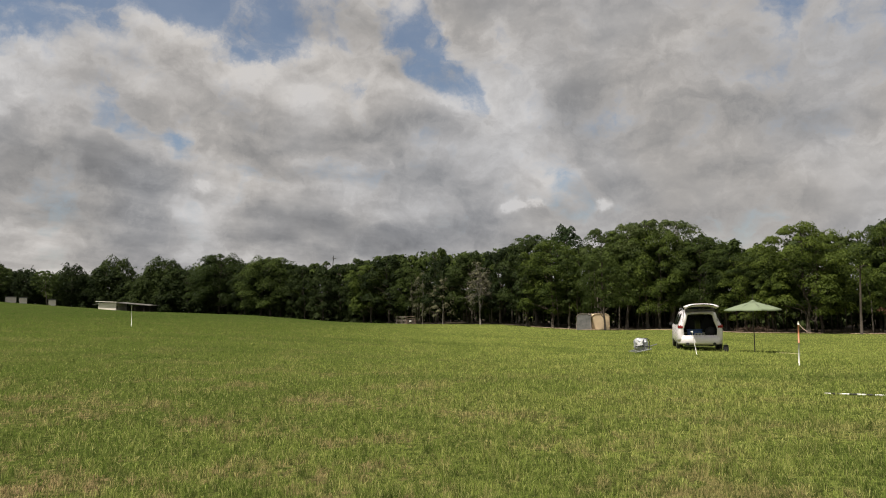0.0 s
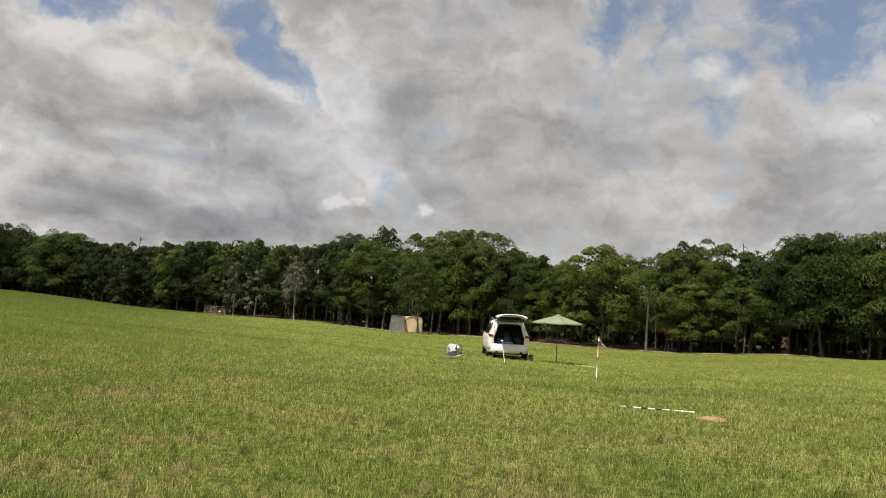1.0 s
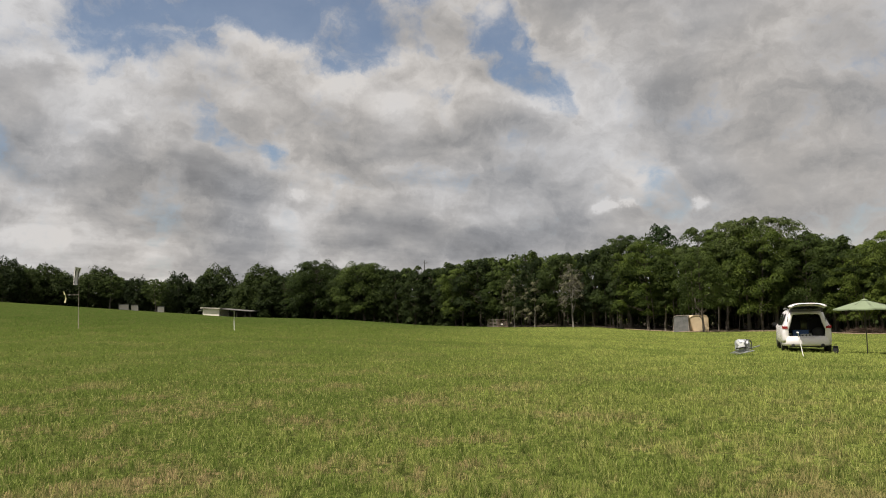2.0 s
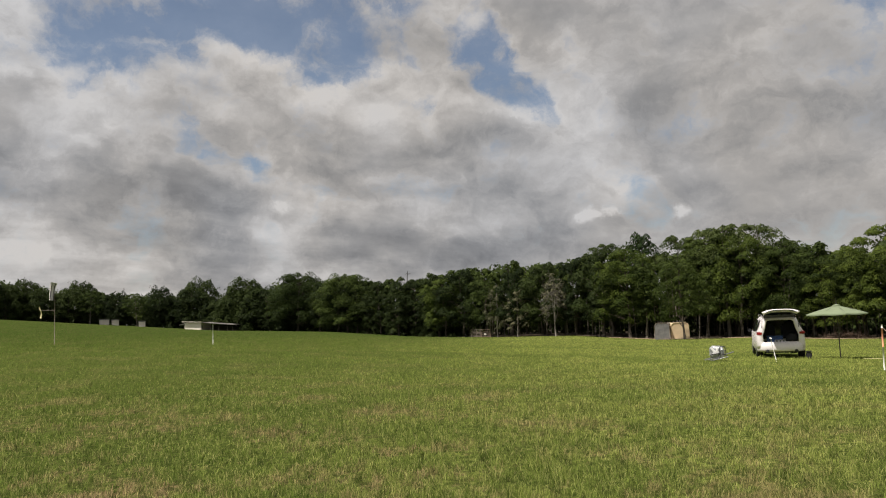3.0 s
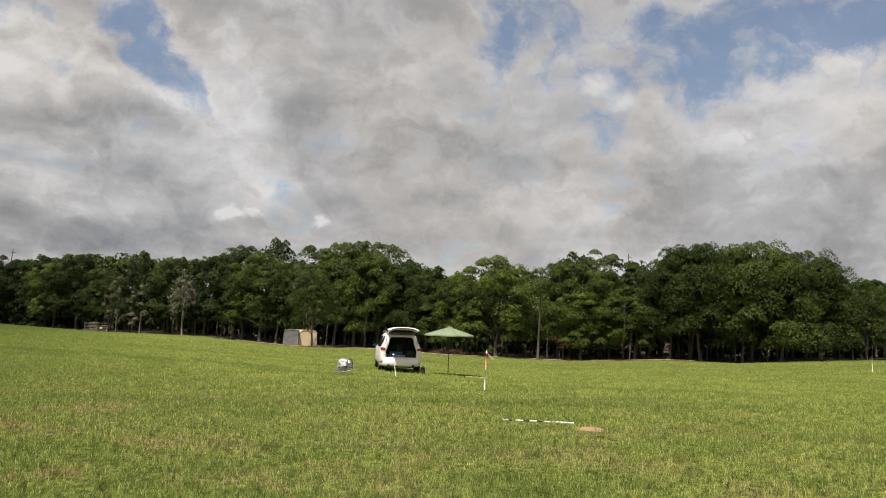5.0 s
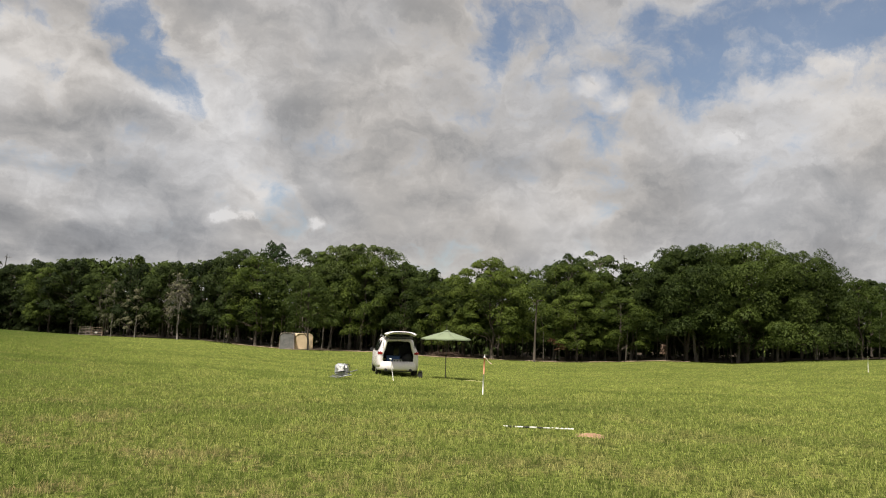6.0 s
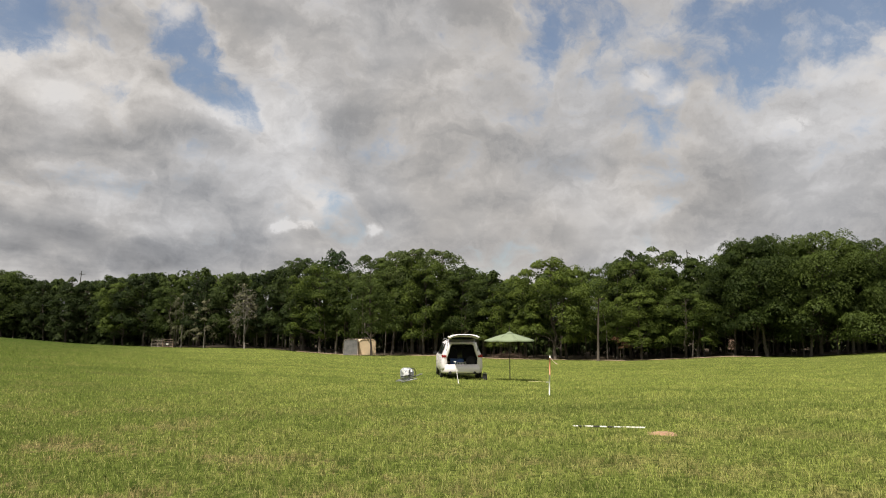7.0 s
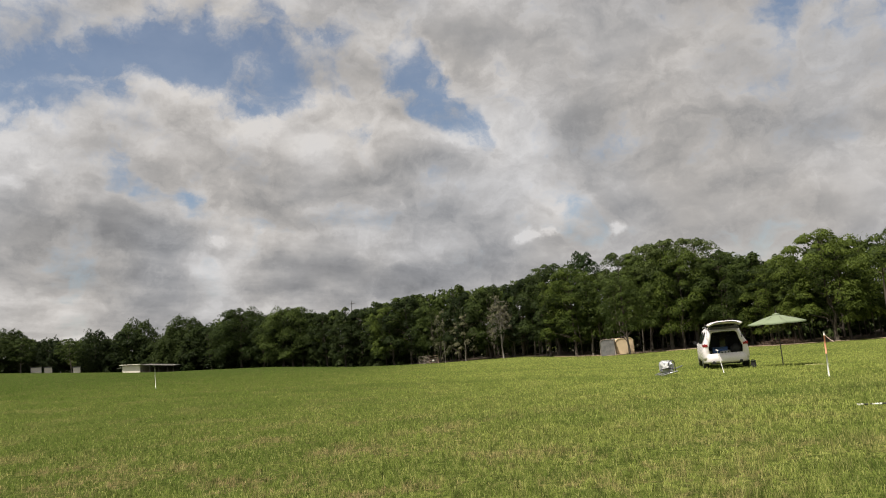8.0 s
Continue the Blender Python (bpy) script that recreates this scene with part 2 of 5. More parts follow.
def grass_material(name, blades):
    """Mown grass in a field: green with straw-coloured worn patches; blades also differ one by one."""
    mat = bpy.data.materials.new(name)
    mat.use_nodes = True
    m = Nodes(mat.node_tree)
    place = m.add("ShaderNodeNewGeometry").outputs["Position"]
    flat = m.vec("MULTIPLY", place, (1, 1, 0.0))
    wide, mid = m.noise(flat, 0.07, 3.0, 0.6, 0.6), m.noise(flat, 0.5, 4.0, 0.6)
    close, small = m.noise(m.vec("ADD", flat, (31, 7, 0)), 1.5, 4.0, 0.6), m.noise(flat, 4.0, 5.0, 0.65)
    apart = m.add("ShaderNodeSeparateXYZ")
    m.put(apart.inputs[0], flat)
    green = m.mix(m.smooth(wide, 0.35, 0.65), (0.162, 0.220, 0.040), (0.272, 0.338, 0.066))
    green = m.mix(m.smooth(mid, 0.36, 0.64), green, (0.308, 0.368, 0.076))
    green = m.mix(m.smooth(close, 0.50, 0.70, 0.0, 0.85), green, (0.064, 0.104, 0.015))
    green = m.mix(m.smooth(close, 0.46, 0.28, 0.0, 0.60), green, (0.360, 0.415, 0.092))
    # Long bands across the slope, deeper and paler in turn.
    turned = m.add("ShaderNodeVectorRotate")
    turned.rotation_type = "Z_AXIS"
    m.put(turned.inputs["Vector"], flat)
    turned.inputs["Angle"].default_value = radians(22.0)
    band = m.noise(m.vec("MULTIPLY", turned.outputs[0], (0.10, 0.42, 0.0)), 1.0, 4.0, 0.6, 0.4)
    green = m.mix(m.smooth(band, 0.50, 0.64, 0.0, 0.55), green, (0.086, 0.132, 0.024))
    green = m.mix(m.smooth(band, 0.47, 0.34, 0.0, 0.35), green, (0.285, 0.310, 0.074))
    # Darker, deeper green ground towards the far shed.
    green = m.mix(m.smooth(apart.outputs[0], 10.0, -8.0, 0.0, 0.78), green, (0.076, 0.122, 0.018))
    far_left = m.math("ADD", m.math("MULTIPLY", wide, 30.0), m.math("SUBTRACT", m.math("MULTIPLY", apart.outputs[1], 0.25), apart.outputs[0]))
    green = m.mix(m.smooth(far_left, 28.0, 68.0, 0.0, 0.92), green, (0.050, 0.098, 0.013))
    worn = m.smooth(m.math("ADD", m.math("MULTIPLY", mid, 0.60), m.math("MULTIPLY", small, 0.40)), 0.500, 0.590)
    near = m.smooth(m.vec("LENGTH", flat), 7.0, 27.0, 1.0, 0.25)
    near = m.math("MULTIPLY", near, m.smooth(apart.outputs[0], 9.0, -4.0, 0.45, 1.0))
    colour = m.mix(m.math("MULTIPLY", worn, m.math("MULTIPLY", near, 0.95)), green, (0.310, 0.228, 0.110))
    # Pale tufts a hand wide; the shaded gaps between them are painted dark.
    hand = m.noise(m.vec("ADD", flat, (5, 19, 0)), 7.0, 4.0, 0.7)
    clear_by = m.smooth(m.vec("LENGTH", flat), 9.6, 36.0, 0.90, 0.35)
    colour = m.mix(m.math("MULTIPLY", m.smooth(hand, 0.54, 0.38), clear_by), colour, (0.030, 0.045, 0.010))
    colour = m.mix(m.math("MULTIPLY", m.smooth(hand, 0.54, 0.68), m.math("MULTIPLY", clear_by, 0.60)), colour, (0.360, 0.365, 0.105))
    colour = m.vec("MULTIPLY", colour, (1.12, 1.08, 1.24))
    skin = m.add("ShaderNodeBsdfDiffuse")
    out = m.add("ShaderNodeOutputMaterial")
    if blades:
        one = m.add("ShaderNodeNewGeometry").outputs["Random Per Island"]
        calm = m.smooth(m.vec("LENGTH", flat), 9.0, 45.0, 1.0, 0.45)
        colour = m.mix(m.math("MULTIPLY", m.smooth(one, 0.0, 0.50, 0.78, 0.0), calm), colour, (0.036, 0.062, 0.011))
        # Straw among the blades, less of it on the deeper green ground and where the sward closes.
        dry = m.math("MULTIPLY", m.smooth(m.vec("LENGTH", flat), 8.0, 40.0, 0.48, 0.16), m.smooth(far_left, 20.0, 55.0, 1.0, 0.35))
        colour = m.mix(m.math("MULTIPLY", m.smooth(one, 0.66, 1.0), dry), colour, (0.500, 0.480, 0.190))
        back = m.add("ShaderNodeBsdfTranslucent")
        mixed = m.add("ShaderNodeMixShader")
        mixed.inputs[0].default_value = 0.3
        m.put(skin.inputs["Color"], colour)
        m.put(back.inputs["Color"], colour)
        m.put(mixed.inputs[1], skin.outputs[0])
        m.put(mixed.inputs[2], back.outputs[0])
        m.put(out.inputs[0], mixed.outputs[0])
        return mat
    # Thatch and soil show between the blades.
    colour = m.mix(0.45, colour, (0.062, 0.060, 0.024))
    # Shade of the gaps between blades, put into the colour by noise.
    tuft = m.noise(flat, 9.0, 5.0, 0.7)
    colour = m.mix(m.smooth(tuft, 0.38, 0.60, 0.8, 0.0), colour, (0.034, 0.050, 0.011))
    m.put(skin.inputs["Color"], colour)
    relief = m.add("ShaderNodeBump")
    relief.inputs["Strength"].default_value, relief.inputs["Distance"].default_value = 0.6, 0.06
    m.put(relief.inputs["Height"], m.math("ADD", m.noise(flat, 14.0, 4.0, 0.7), m.math("MULTIPLY", mid, 2.0)))
    m.put(skin.inputs["Normal"], relief.outputs[0])
    m.put(out.inputs[0], skin.outputs[0])
    return mat


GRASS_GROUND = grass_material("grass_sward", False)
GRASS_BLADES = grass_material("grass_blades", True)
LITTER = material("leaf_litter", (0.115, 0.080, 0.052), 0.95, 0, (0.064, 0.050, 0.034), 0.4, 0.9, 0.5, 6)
DIRT = material("sandy_dirt", (0.34, 0.26, 0.165), 0.95, 0, (0.24, 0.165, 0.10), 0.5, 0.9, 0.4, 12)
CLAY = material("red_clay", (0.38, 0.245, 0.15), 0.95, 0, (0.27, 0.145, 0.085), 5.0, 0.9, 0.6, 30)
BARK = material("bark", (0.075, 0.060, 0.046), 0.95, 0, (0.036, 0.030, 0.024), 1.5, 0.9, 0.6, 9)
PALE_BARK = material("pale_bark", (0.150, 0.130, 0.105), 0.95, 0, (0.075, 0.064, 0.052), 1.5, 0.9, 0.5, 9)
DEADWOOD = material("grey_dead_wood", (0.165, 0.150, 0.128), 0.95, 0, (0.095, 0.084, 0.070), 1.2, 0.9, 0.4, 9)
LEAF = leaf_material("oak_leaves", (0.028, 0.044, 0.011), (0.090, 0.124, 0.028), (0.10, 0.09, 0.04), 0.40)
LEAF_DARK = leaf_material("dark_oak_leaves", (0.017, 0.028, 0.009), (0.048, 0.068, 0.018), (0.07, 0.07, 0.03), 0.40)
# Darker leaf colour that paints in the shade inside the wood.
SHADE_LEAF = leaf_material("shade_dark_leaves", (0.024, 0.038, 0.012), (0.052, 0.072, 0.022), (0.08, 0.07, 0.03), 0.3)
LEAF_BRIGHT = leaf_material("fresh_green_leaves", (0.040, 0.062, 0.012), (0.120, 0.158, 0.030), (0.15, 0.14, 0.05), 0.38)
LEAF_OLIVE = leaf_material("olive_leaves", (0.044, 0.066, 0.020), (0.108, 0.136, 0.044), (0.16, 0.15, 0.08), 0.38)
LEAF_GREY = leaf_material("greyed_leaves", (0.085, 0.090, 0.050), (0.165, 0.160, 0.095), (0.22, 0.19, 0.13), 0.25)
LEAF_RUST = leaf_material("rusty_leaves", (0.075, 0.040, 0.022), (0.12, 0.062, 0.034), (0.14, 0.08, 0.045), 0.2)
LEAF_WITHERED = leaf_material("withered_leaves", (0.15, 0.100, 0.072), (0.22, 0.155, 0.115), (0.24, 0.18, 0.14), 0.3)
NEEDLE = leaf_material("pine_needles", (0.018, 0.034, 0.009), (0.048, 0.072, 0.018), (0.10, 0.09, 0.04), 0.2)


# ---- building blocks ----
def mesh_of(name, verts, faces, mat, smooth=False):
    data = bpy.data.meshes.new(name)
    data.from_pydata([tuple(v) for v in verts], [], faces)
    data.materials.append(mat)
    if smooth:
        data.polygons.foreach_set("use_smooth", [True] * len(data.polygons))
    data.update()
    return data


def quads_mesh(name, corners, mat, sides=4, shade=None):
    """A mesh of many loose small faces from an array (count, sides, 3); shade: a soft normal for each."""
    count = len(corners)
    data = bpy.data.meshes.new(name)
    data.vertices.add(count * sides)
    data.vertices.foreach_set("co", np.ascontiguousarray(corners, dtype=np.float32).ravel())
    data.loops.add(count * sides)
    data.loops.foreach_set("vertex_index", np.arange(count * sides, dtype=np.int32))
    data.polygons.add(count)
    data.polygons.foreach_set("loop_start", np.arange(0, count * sides, sides, dtype=np.int32))
    data.update(calc_edges=True)
    data.materials.append(mat)
    if shade is not None:
        data.normals_split_custom_set_from_vertices(np.repeat(shade, sides, axis=0).tolist())
    return data


def part(name, bm, mat, parent=None, label="", smooth=False, m=None):
    """Links a bmesh as one mesh object, under a thing or a part."""
    data = bpy.data.meshes.new(name)
    if smooth:
        for face in bm.faces:
            face.smooth = True
    bm.to_mesh(data)
    bm.free()
    data.materials.append(mat)
    ob = new(name, data)
    if m is not None:
        ob.matrix_basis = m
    if parent is not None:
        ob.parent = parent
    return tagged(ob, label)


def thing(name, m, label, category, group="", kind=""):
    """An Empty that carries the parts of a thing."""
    ob = new(name)
    ob.empty_display_size = 0.2
    ob.matrix_basis = m
    return tagged(ob, label, category, group, kind)


def box(size, at=(0, 0, 0), bevel=0.0, bm=None, turn=None):
    bm = bm or bmesh.new()
    fresh = bmesh.new()
    bmesh.ops.create_cube(fresh, size=1.0)
    bmesh.ops.scale(fresh, vec=size, verts=fresh.verts)
    if bevel:
        bmesh.ops.bevel(fresh, geom=fresh.edges[:], offset=bevel, segments=2, affect="EDGES", clamp_overlap=True)
    if turn is not None:
        bmesh.ops.transform(fresh, matrix=turn, verts=fresh.verts)
    bmesh.ops.translate(fresh, vec=at, verts=fresh.verts)
    return join(bm, fresh)


def join(bm, fresh):
    link = {v: bm.verts.new(v.co) for v in fresh.verts}
    for f in fresh.faces:
        bm.faces.new([link[v] for v in f.verts]).smooth = f.smooth
    fresh.free()
    return bm


def tube(points, radii, sides=8, bm=None, cap=True):
    """A tapered tube along points."""
    bm = bm or bmesh.new()
    points = [Vector(p) for p in points]
    rings = []
    for i, p in enumerate(points):
        way = (points[min(i + 1, len(points) - 1)] - points[max(i - 1, 0)]).normalized()
        side = way.cross((0, 0, 1) if abs(way.z) < 0.9 else (1, 0, 0)).normalized()
        over = way.cross(side)
        rings.append([bm.verts.new(p + (side * math.cos(a) + over * math.sin(a)) * radii[i]) for a in (2 * math.pi * k / sides for k in range(sides))])
    for a, b in zip(rings, rings[1:]):
        for k in range(sides):
            bm.faces.new((a[k], a[(k + 1) % sides], b[(k + 1) % sides], b[k])).smooth = True
    if cap:
        bm.faces.new(rings[0])
        bm.faces.new(rings[-1][::-1])
    return bm


def ring_profile(profile, sides=24, bm=None, m=None):
    """A turned shape from (radius, height) pairs, closed at both ends."""
    bm = bm or bmesh.new()
    rings = [[bm.verts.new((r * math.cos(2 * math.pi * k / sides), r * math.sin(2 * math.pi * k / sides), h)) for k in range(sides)] for r, h in profile]
    for a, b in zip(rings, rings[1:]):
        for k in range(sides):
            bm.faces.new((a[k], a[(k + 1) % sides], b[(k + 1) % sides], b[k])).smooth = True
    bm.faces.new(rings[0][::-1])
    bm.faces.new(rings[-1])
    if m is not None:
        bmesh.ops.transform(bm, matrix=m, verts=bm.verts)
    return bm


# ---- the ground ----
# Compass angle, distance to the wood's edge, height angle of the ground there, and ground height 36 m out.
EDGE_AZ = (-180.0, -75.1, -53.6, -36.6, -31.8, -24.7, -17.4, -9.4, -3.3, 2.4, 8.6, 14.7, 21.0, 25.9, 30.8, 34.6, 38.3, 41.9, 46.7, 51.5, 56.1, 75.1, 100.2, 180.0)
EDGE_D = (160, 176, 184, 188, 192, 208, 200, 168, 148, 128, 112, 101, 97, 97, 97, 97, 97, 97, 97, 101, 108, 120, 144, 160)
EDGE_E = (0.00, 0.75, 1.52, 1.76, 1.38, 0.75, 0.10, -0.32, -0.91, -1.17, -1.27, -1.73, -1.79, -2.06, -2.09, -2.10, -1.92, -1.70, -1.72, -1.34, -1.03, 0.00, 0.25, 0.00)
MID_AZ = (-180.0, -53.6, -27.1, -17.3, -0.1, 22.1, 30.8, 54.8, 100.2, 180.0)
MID_Z = (-0.20, 0.80, 1.02, 0.77, 0.17, -0.42, -0.62, -0.33, 0.00, -0.20)


def edge_distance(az):
    return float(np.interp(az, EDGE_AZ, EDGE_D))


def ground_at(x, y):
    """Height of the ground: level round the camera, then falling and rising gently towards the wood."""
    r, az = math.hypot(x, y), math.degrees(math.atan2(x, y))
    far = edge_distance(az)
    z45 = float(np.interp(az, MID_AZ, MID_Z))
    zfar = EYE + far * math.tan(radians(float(np.interp(az, EDGE_AZ, EDGE_E))))
    z = float(np.interp(r, (11.0, 23.2, 35.9, far, far + 320.0), (0.0, 0.20 * z45, z45, zfar, zfar)))
    wave = min(max((r - 9.6) / 48.0, 0.0), 1.0) * 0.10
    return z + wave * (noise.noise((x * 0.035, y * 0.035, 3.0)))


def spot(az, distance, up=0.0):
    x, y = distance * math.sin(radians(az)), distance * math.cos(radians(az))
    return Vector((x, y, ground_at(x, y) + up))


def facing(az, distance, turn=0.0, up=0.0):
    """A pose on the ground whose y axis points away from the field's middle, turned clockwise."""
    p = spot(az, distance, up)
    return pose(p.x, p.y, p.z, 0, 0, -(az + turn))


radii = [0.0, 2, 4] + [5.5 + 0.4 * i for i in range(36)] + [20.4 + 1.2 * i for i in range(24)] + [49.5 + 3.2 * i for i in range(60)] + [250, 300, 360, 430, 550, 750, 1100, 1700, 2600]
angles = [-180 + 4 * i for i in range(31)] + [-56 + 0.9 * i for i in range(142)] + [72 + 4 * i for i in range(27)]
verts = [(0, 0, 0)]
for r in radii[1:]:
    for a in angles:
        x, y = r * math.sin(radians(a)), r * math.cos(radians(a))
        verts.append((x, y, ground_at(x, y)))
count = len(angles)
faces = [(0, 1 + (k + 1) % count, 1 + k) for k in range(count)]
for i in range(len(radii) - 2):
    a, b = 1 + i * count, 1 + (i + 1) * count
    faces += [(a + k, a + (k + 1) % count, b + (k + 1) % count, b + k) for k in range(count)]
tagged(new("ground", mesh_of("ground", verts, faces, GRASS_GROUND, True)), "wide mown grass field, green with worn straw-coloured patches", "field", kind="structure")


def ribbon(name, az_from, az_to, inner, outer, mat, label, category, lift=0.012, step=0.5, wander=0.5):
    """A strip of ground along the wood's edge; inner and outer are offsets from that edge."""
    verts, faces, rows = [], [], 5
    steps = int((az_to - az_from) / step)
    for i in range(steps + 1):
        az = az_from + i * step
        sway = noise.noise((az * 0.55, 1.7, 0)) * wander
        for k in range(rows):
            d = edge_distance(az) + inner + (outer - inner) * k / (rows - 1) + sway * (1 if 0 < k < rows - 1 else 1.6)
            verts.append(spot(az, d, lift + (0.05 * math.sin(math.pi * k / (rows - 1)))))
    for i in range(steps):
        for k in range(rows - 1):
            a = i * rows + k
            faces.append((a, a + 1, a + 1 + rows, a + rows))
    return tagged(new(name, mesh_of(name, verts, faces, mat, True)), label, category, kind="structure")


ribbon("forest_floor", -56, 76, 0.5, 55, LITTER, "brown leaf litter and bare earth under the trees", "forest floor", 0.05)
ribbon("dirt_track", 10.9, 44.3, -4.6, -2.8, DIRT, "narrow sandy track worn along the wood's edge", "dirt track", 0.04, wander=0.8)


# ---- trees ----
def leaf_quads(rng, centres, sizes, per, length, flat=0.55):
    """Small pointed sprays of leaves over drooping, domed boughs. centres, sizes: arrays (boughs, 3)."""
    boughs = np.repeat(np.arange(len(centres)), per)
    turn, out = rng.uniform(0, 2 * np.pi, len(boughs)), np.sqrt(rng.uniform(0, 1, len(boughs)))
    way = np.stack([np.cos(turn) * out, np.sin(turn) * out, np.zeros(len(boughs))], 1)
    lift = (1 - 1.5 * out ** 2) + rng.normal(0, 0.11, len(boughs))
    at = centres[boughs] + way * sizes[boughs] + np.stack([0 * lift, 0 * lift, lift * sizes[boughs][:, 2]], 1)
    normal = way * 0.6 + np.array((0, 0, flat)) + rng.normal(0, 0.25, way.shape)
    normal /= np.linalg.norm(normal, axis=1, keepdims=True)
    along = way + np.array((0, 0, -0.35)) + rng.normal(0, 0.55, way.shape)
    along -= normal * (along * normal).sum(1, keepdims=True)
    along /= np.linalg.norm(along, axis=1, keepdims=True)
    across = np.cross(normal, along)
    long = length * rng.uniform(0.6, 1.4, (len(boughs), 1))
    wide = long * rng.uniform(0.35, 0.7, (len(boughs), 1))
    droop = np.array((0, 0, -1.0)) * long * 0.2
    soft = way * 0.75 + np.array((0, 0, 1.0)) * (0.30 + 0.45 * lift)[:, None] + rng.normal(0, 0.08, way.shape)
    soft /= np.linalg.norm(soft, axis=1, keepdims=True)
    return np.stack([at - along * long * 0.5 + across * wide * 0.3, at - across * wide * 0.75, at + along * long * 0.5 + across * wide * 0.3 + droop], 1), soft


def foliage(name, mat, *groups):
    """A mesh of several groups of leaf sprays."""
    return quads_mesh(name, np.concatenate([g[0] for g in groups]), mat, 3, np.concatenate([g[1] for g in groups]))


def branch(bm, rng, start, end, thick, sag=0.15, sides=5):
    start, end = Vector(start), Vector(end)
    span = (end - start).length
    pts, rad = [], []
    for i in range(5):
        t = i / 4
        p = start.lerp(end, t)
        p.z += math.sin(math.pi * t) * span * sag
        p += Vector(rng.normal(0, 0.035 * span, 3)) * (1 if 0 < i < 4 else 0)
        pts.append(p)
        rad.append(thick * (1 - 0.8 * t))
    tube(pts, rad, sides, bm)


def grow_tree(name, seed, height, spread, base, leaf_mat, bark_mat, boughs=46, per=110, leaf=0.29, lean=0.04, shape="round", thick=None, label="", plump=0.58):
    """A trunk with limbs and a crown of separate layered boughs, built at the origin."""
    rng = np.random.default_rng(seed)
    top = Vector((rng.normal(0, lean) * height, rng.normal(0, lean) * height, height * 0.93))
    thick = thick or height * 0.0115 + 0.03
    ob = thing(name, Matrix.Identity(4), label, "tree", "trees of the wood's edge")
    wood = bmesh.new()
    spine = [Vector((0, 0, -0.3)).lerp(top, i / 8) + Vector(rng.normal(0, 0.012 * height, 3)) * (0 if i in (0, 1) else 1) for i in range(9)]
    tube(spine, [thick * (1.35 if i == 0 else 1 - 0.105 * i) for i in range(9)], 8, wood)
    centres, sizes = [], []
    for i in range(boughs):
        u = (i + 0.5) / boughs
        if shape == "round":
            reach = spread * (0.55 + 0.45 * math.sin(math.pi * min(u * 0.85 + 0.12, 1.0))) * (1.0 if u < 0.75 else 1.0 - 1.9 * (u - 0.75))
        elif shape == "wide":
            reach = spread * math.sqrt(max(1 - (1.05 * u - 0.12) ** 2, 0.06))
        else:
            reach = spread * (0.35 + 0.65 * u if u < 0.55 else 0.72 - 0.9 * (u - 0.55))
        turn = i * 2.39996 + rng.uniform(-0.5, 0.5)
        out = reach * rng.uniform(0.55, 1.0)
        z = min(base + (height - base) * u * 0.92 + rng.normal(0, 0.03 * height), height * rng.uniform(0.83, 0.94))
        core = spine[0].lerp(top, min(max(z / height, 0), 1))
        c = Vector((core.x + math.cos(turn) * out, core.y + math.sin(turn) * out, z - out * 0.10))
        wide = rng.uniform(0.16, 0.37) * spread * (1.0 if u < 0.8 else 0.75)
        centres.append(c)
        sizes.append((wide, wide, wide * plump * rng.uniform(0.75, 1.3)))
        if i % 4 == 0 or u > 0.9:
            foot = spine[0].lerp(top, min(max((z - out * 0.45) / height, 0.12), 0.95))
            branch(wood, rng, foot, c, thick * (0.42 - 0.25 * u), 0.08)
    part("trunk", wood, bark_mat, ob, smooth=True)
    if per:
        middles, spans = np.array([tuple(c) for c in centres]), np.array(sizes)
        tufts = rng.integers(0, boughs, boughs * 3)
        small = middles[tufts] + rng.normal(0, 0.50, (len(tufts), 3)) * spans[tufts]
        crown = new("crown", foliage("crown", leaf_mat, leaf_quads(rng, middles, spans, int(per * 0.85), leaf), leaf_quads(rng, small, spans[tufts] * rng.uniform(0.25, 0.55, (len(tufts), 1)), per // 20, leaf)))
        crown.parent = ob
    return ob


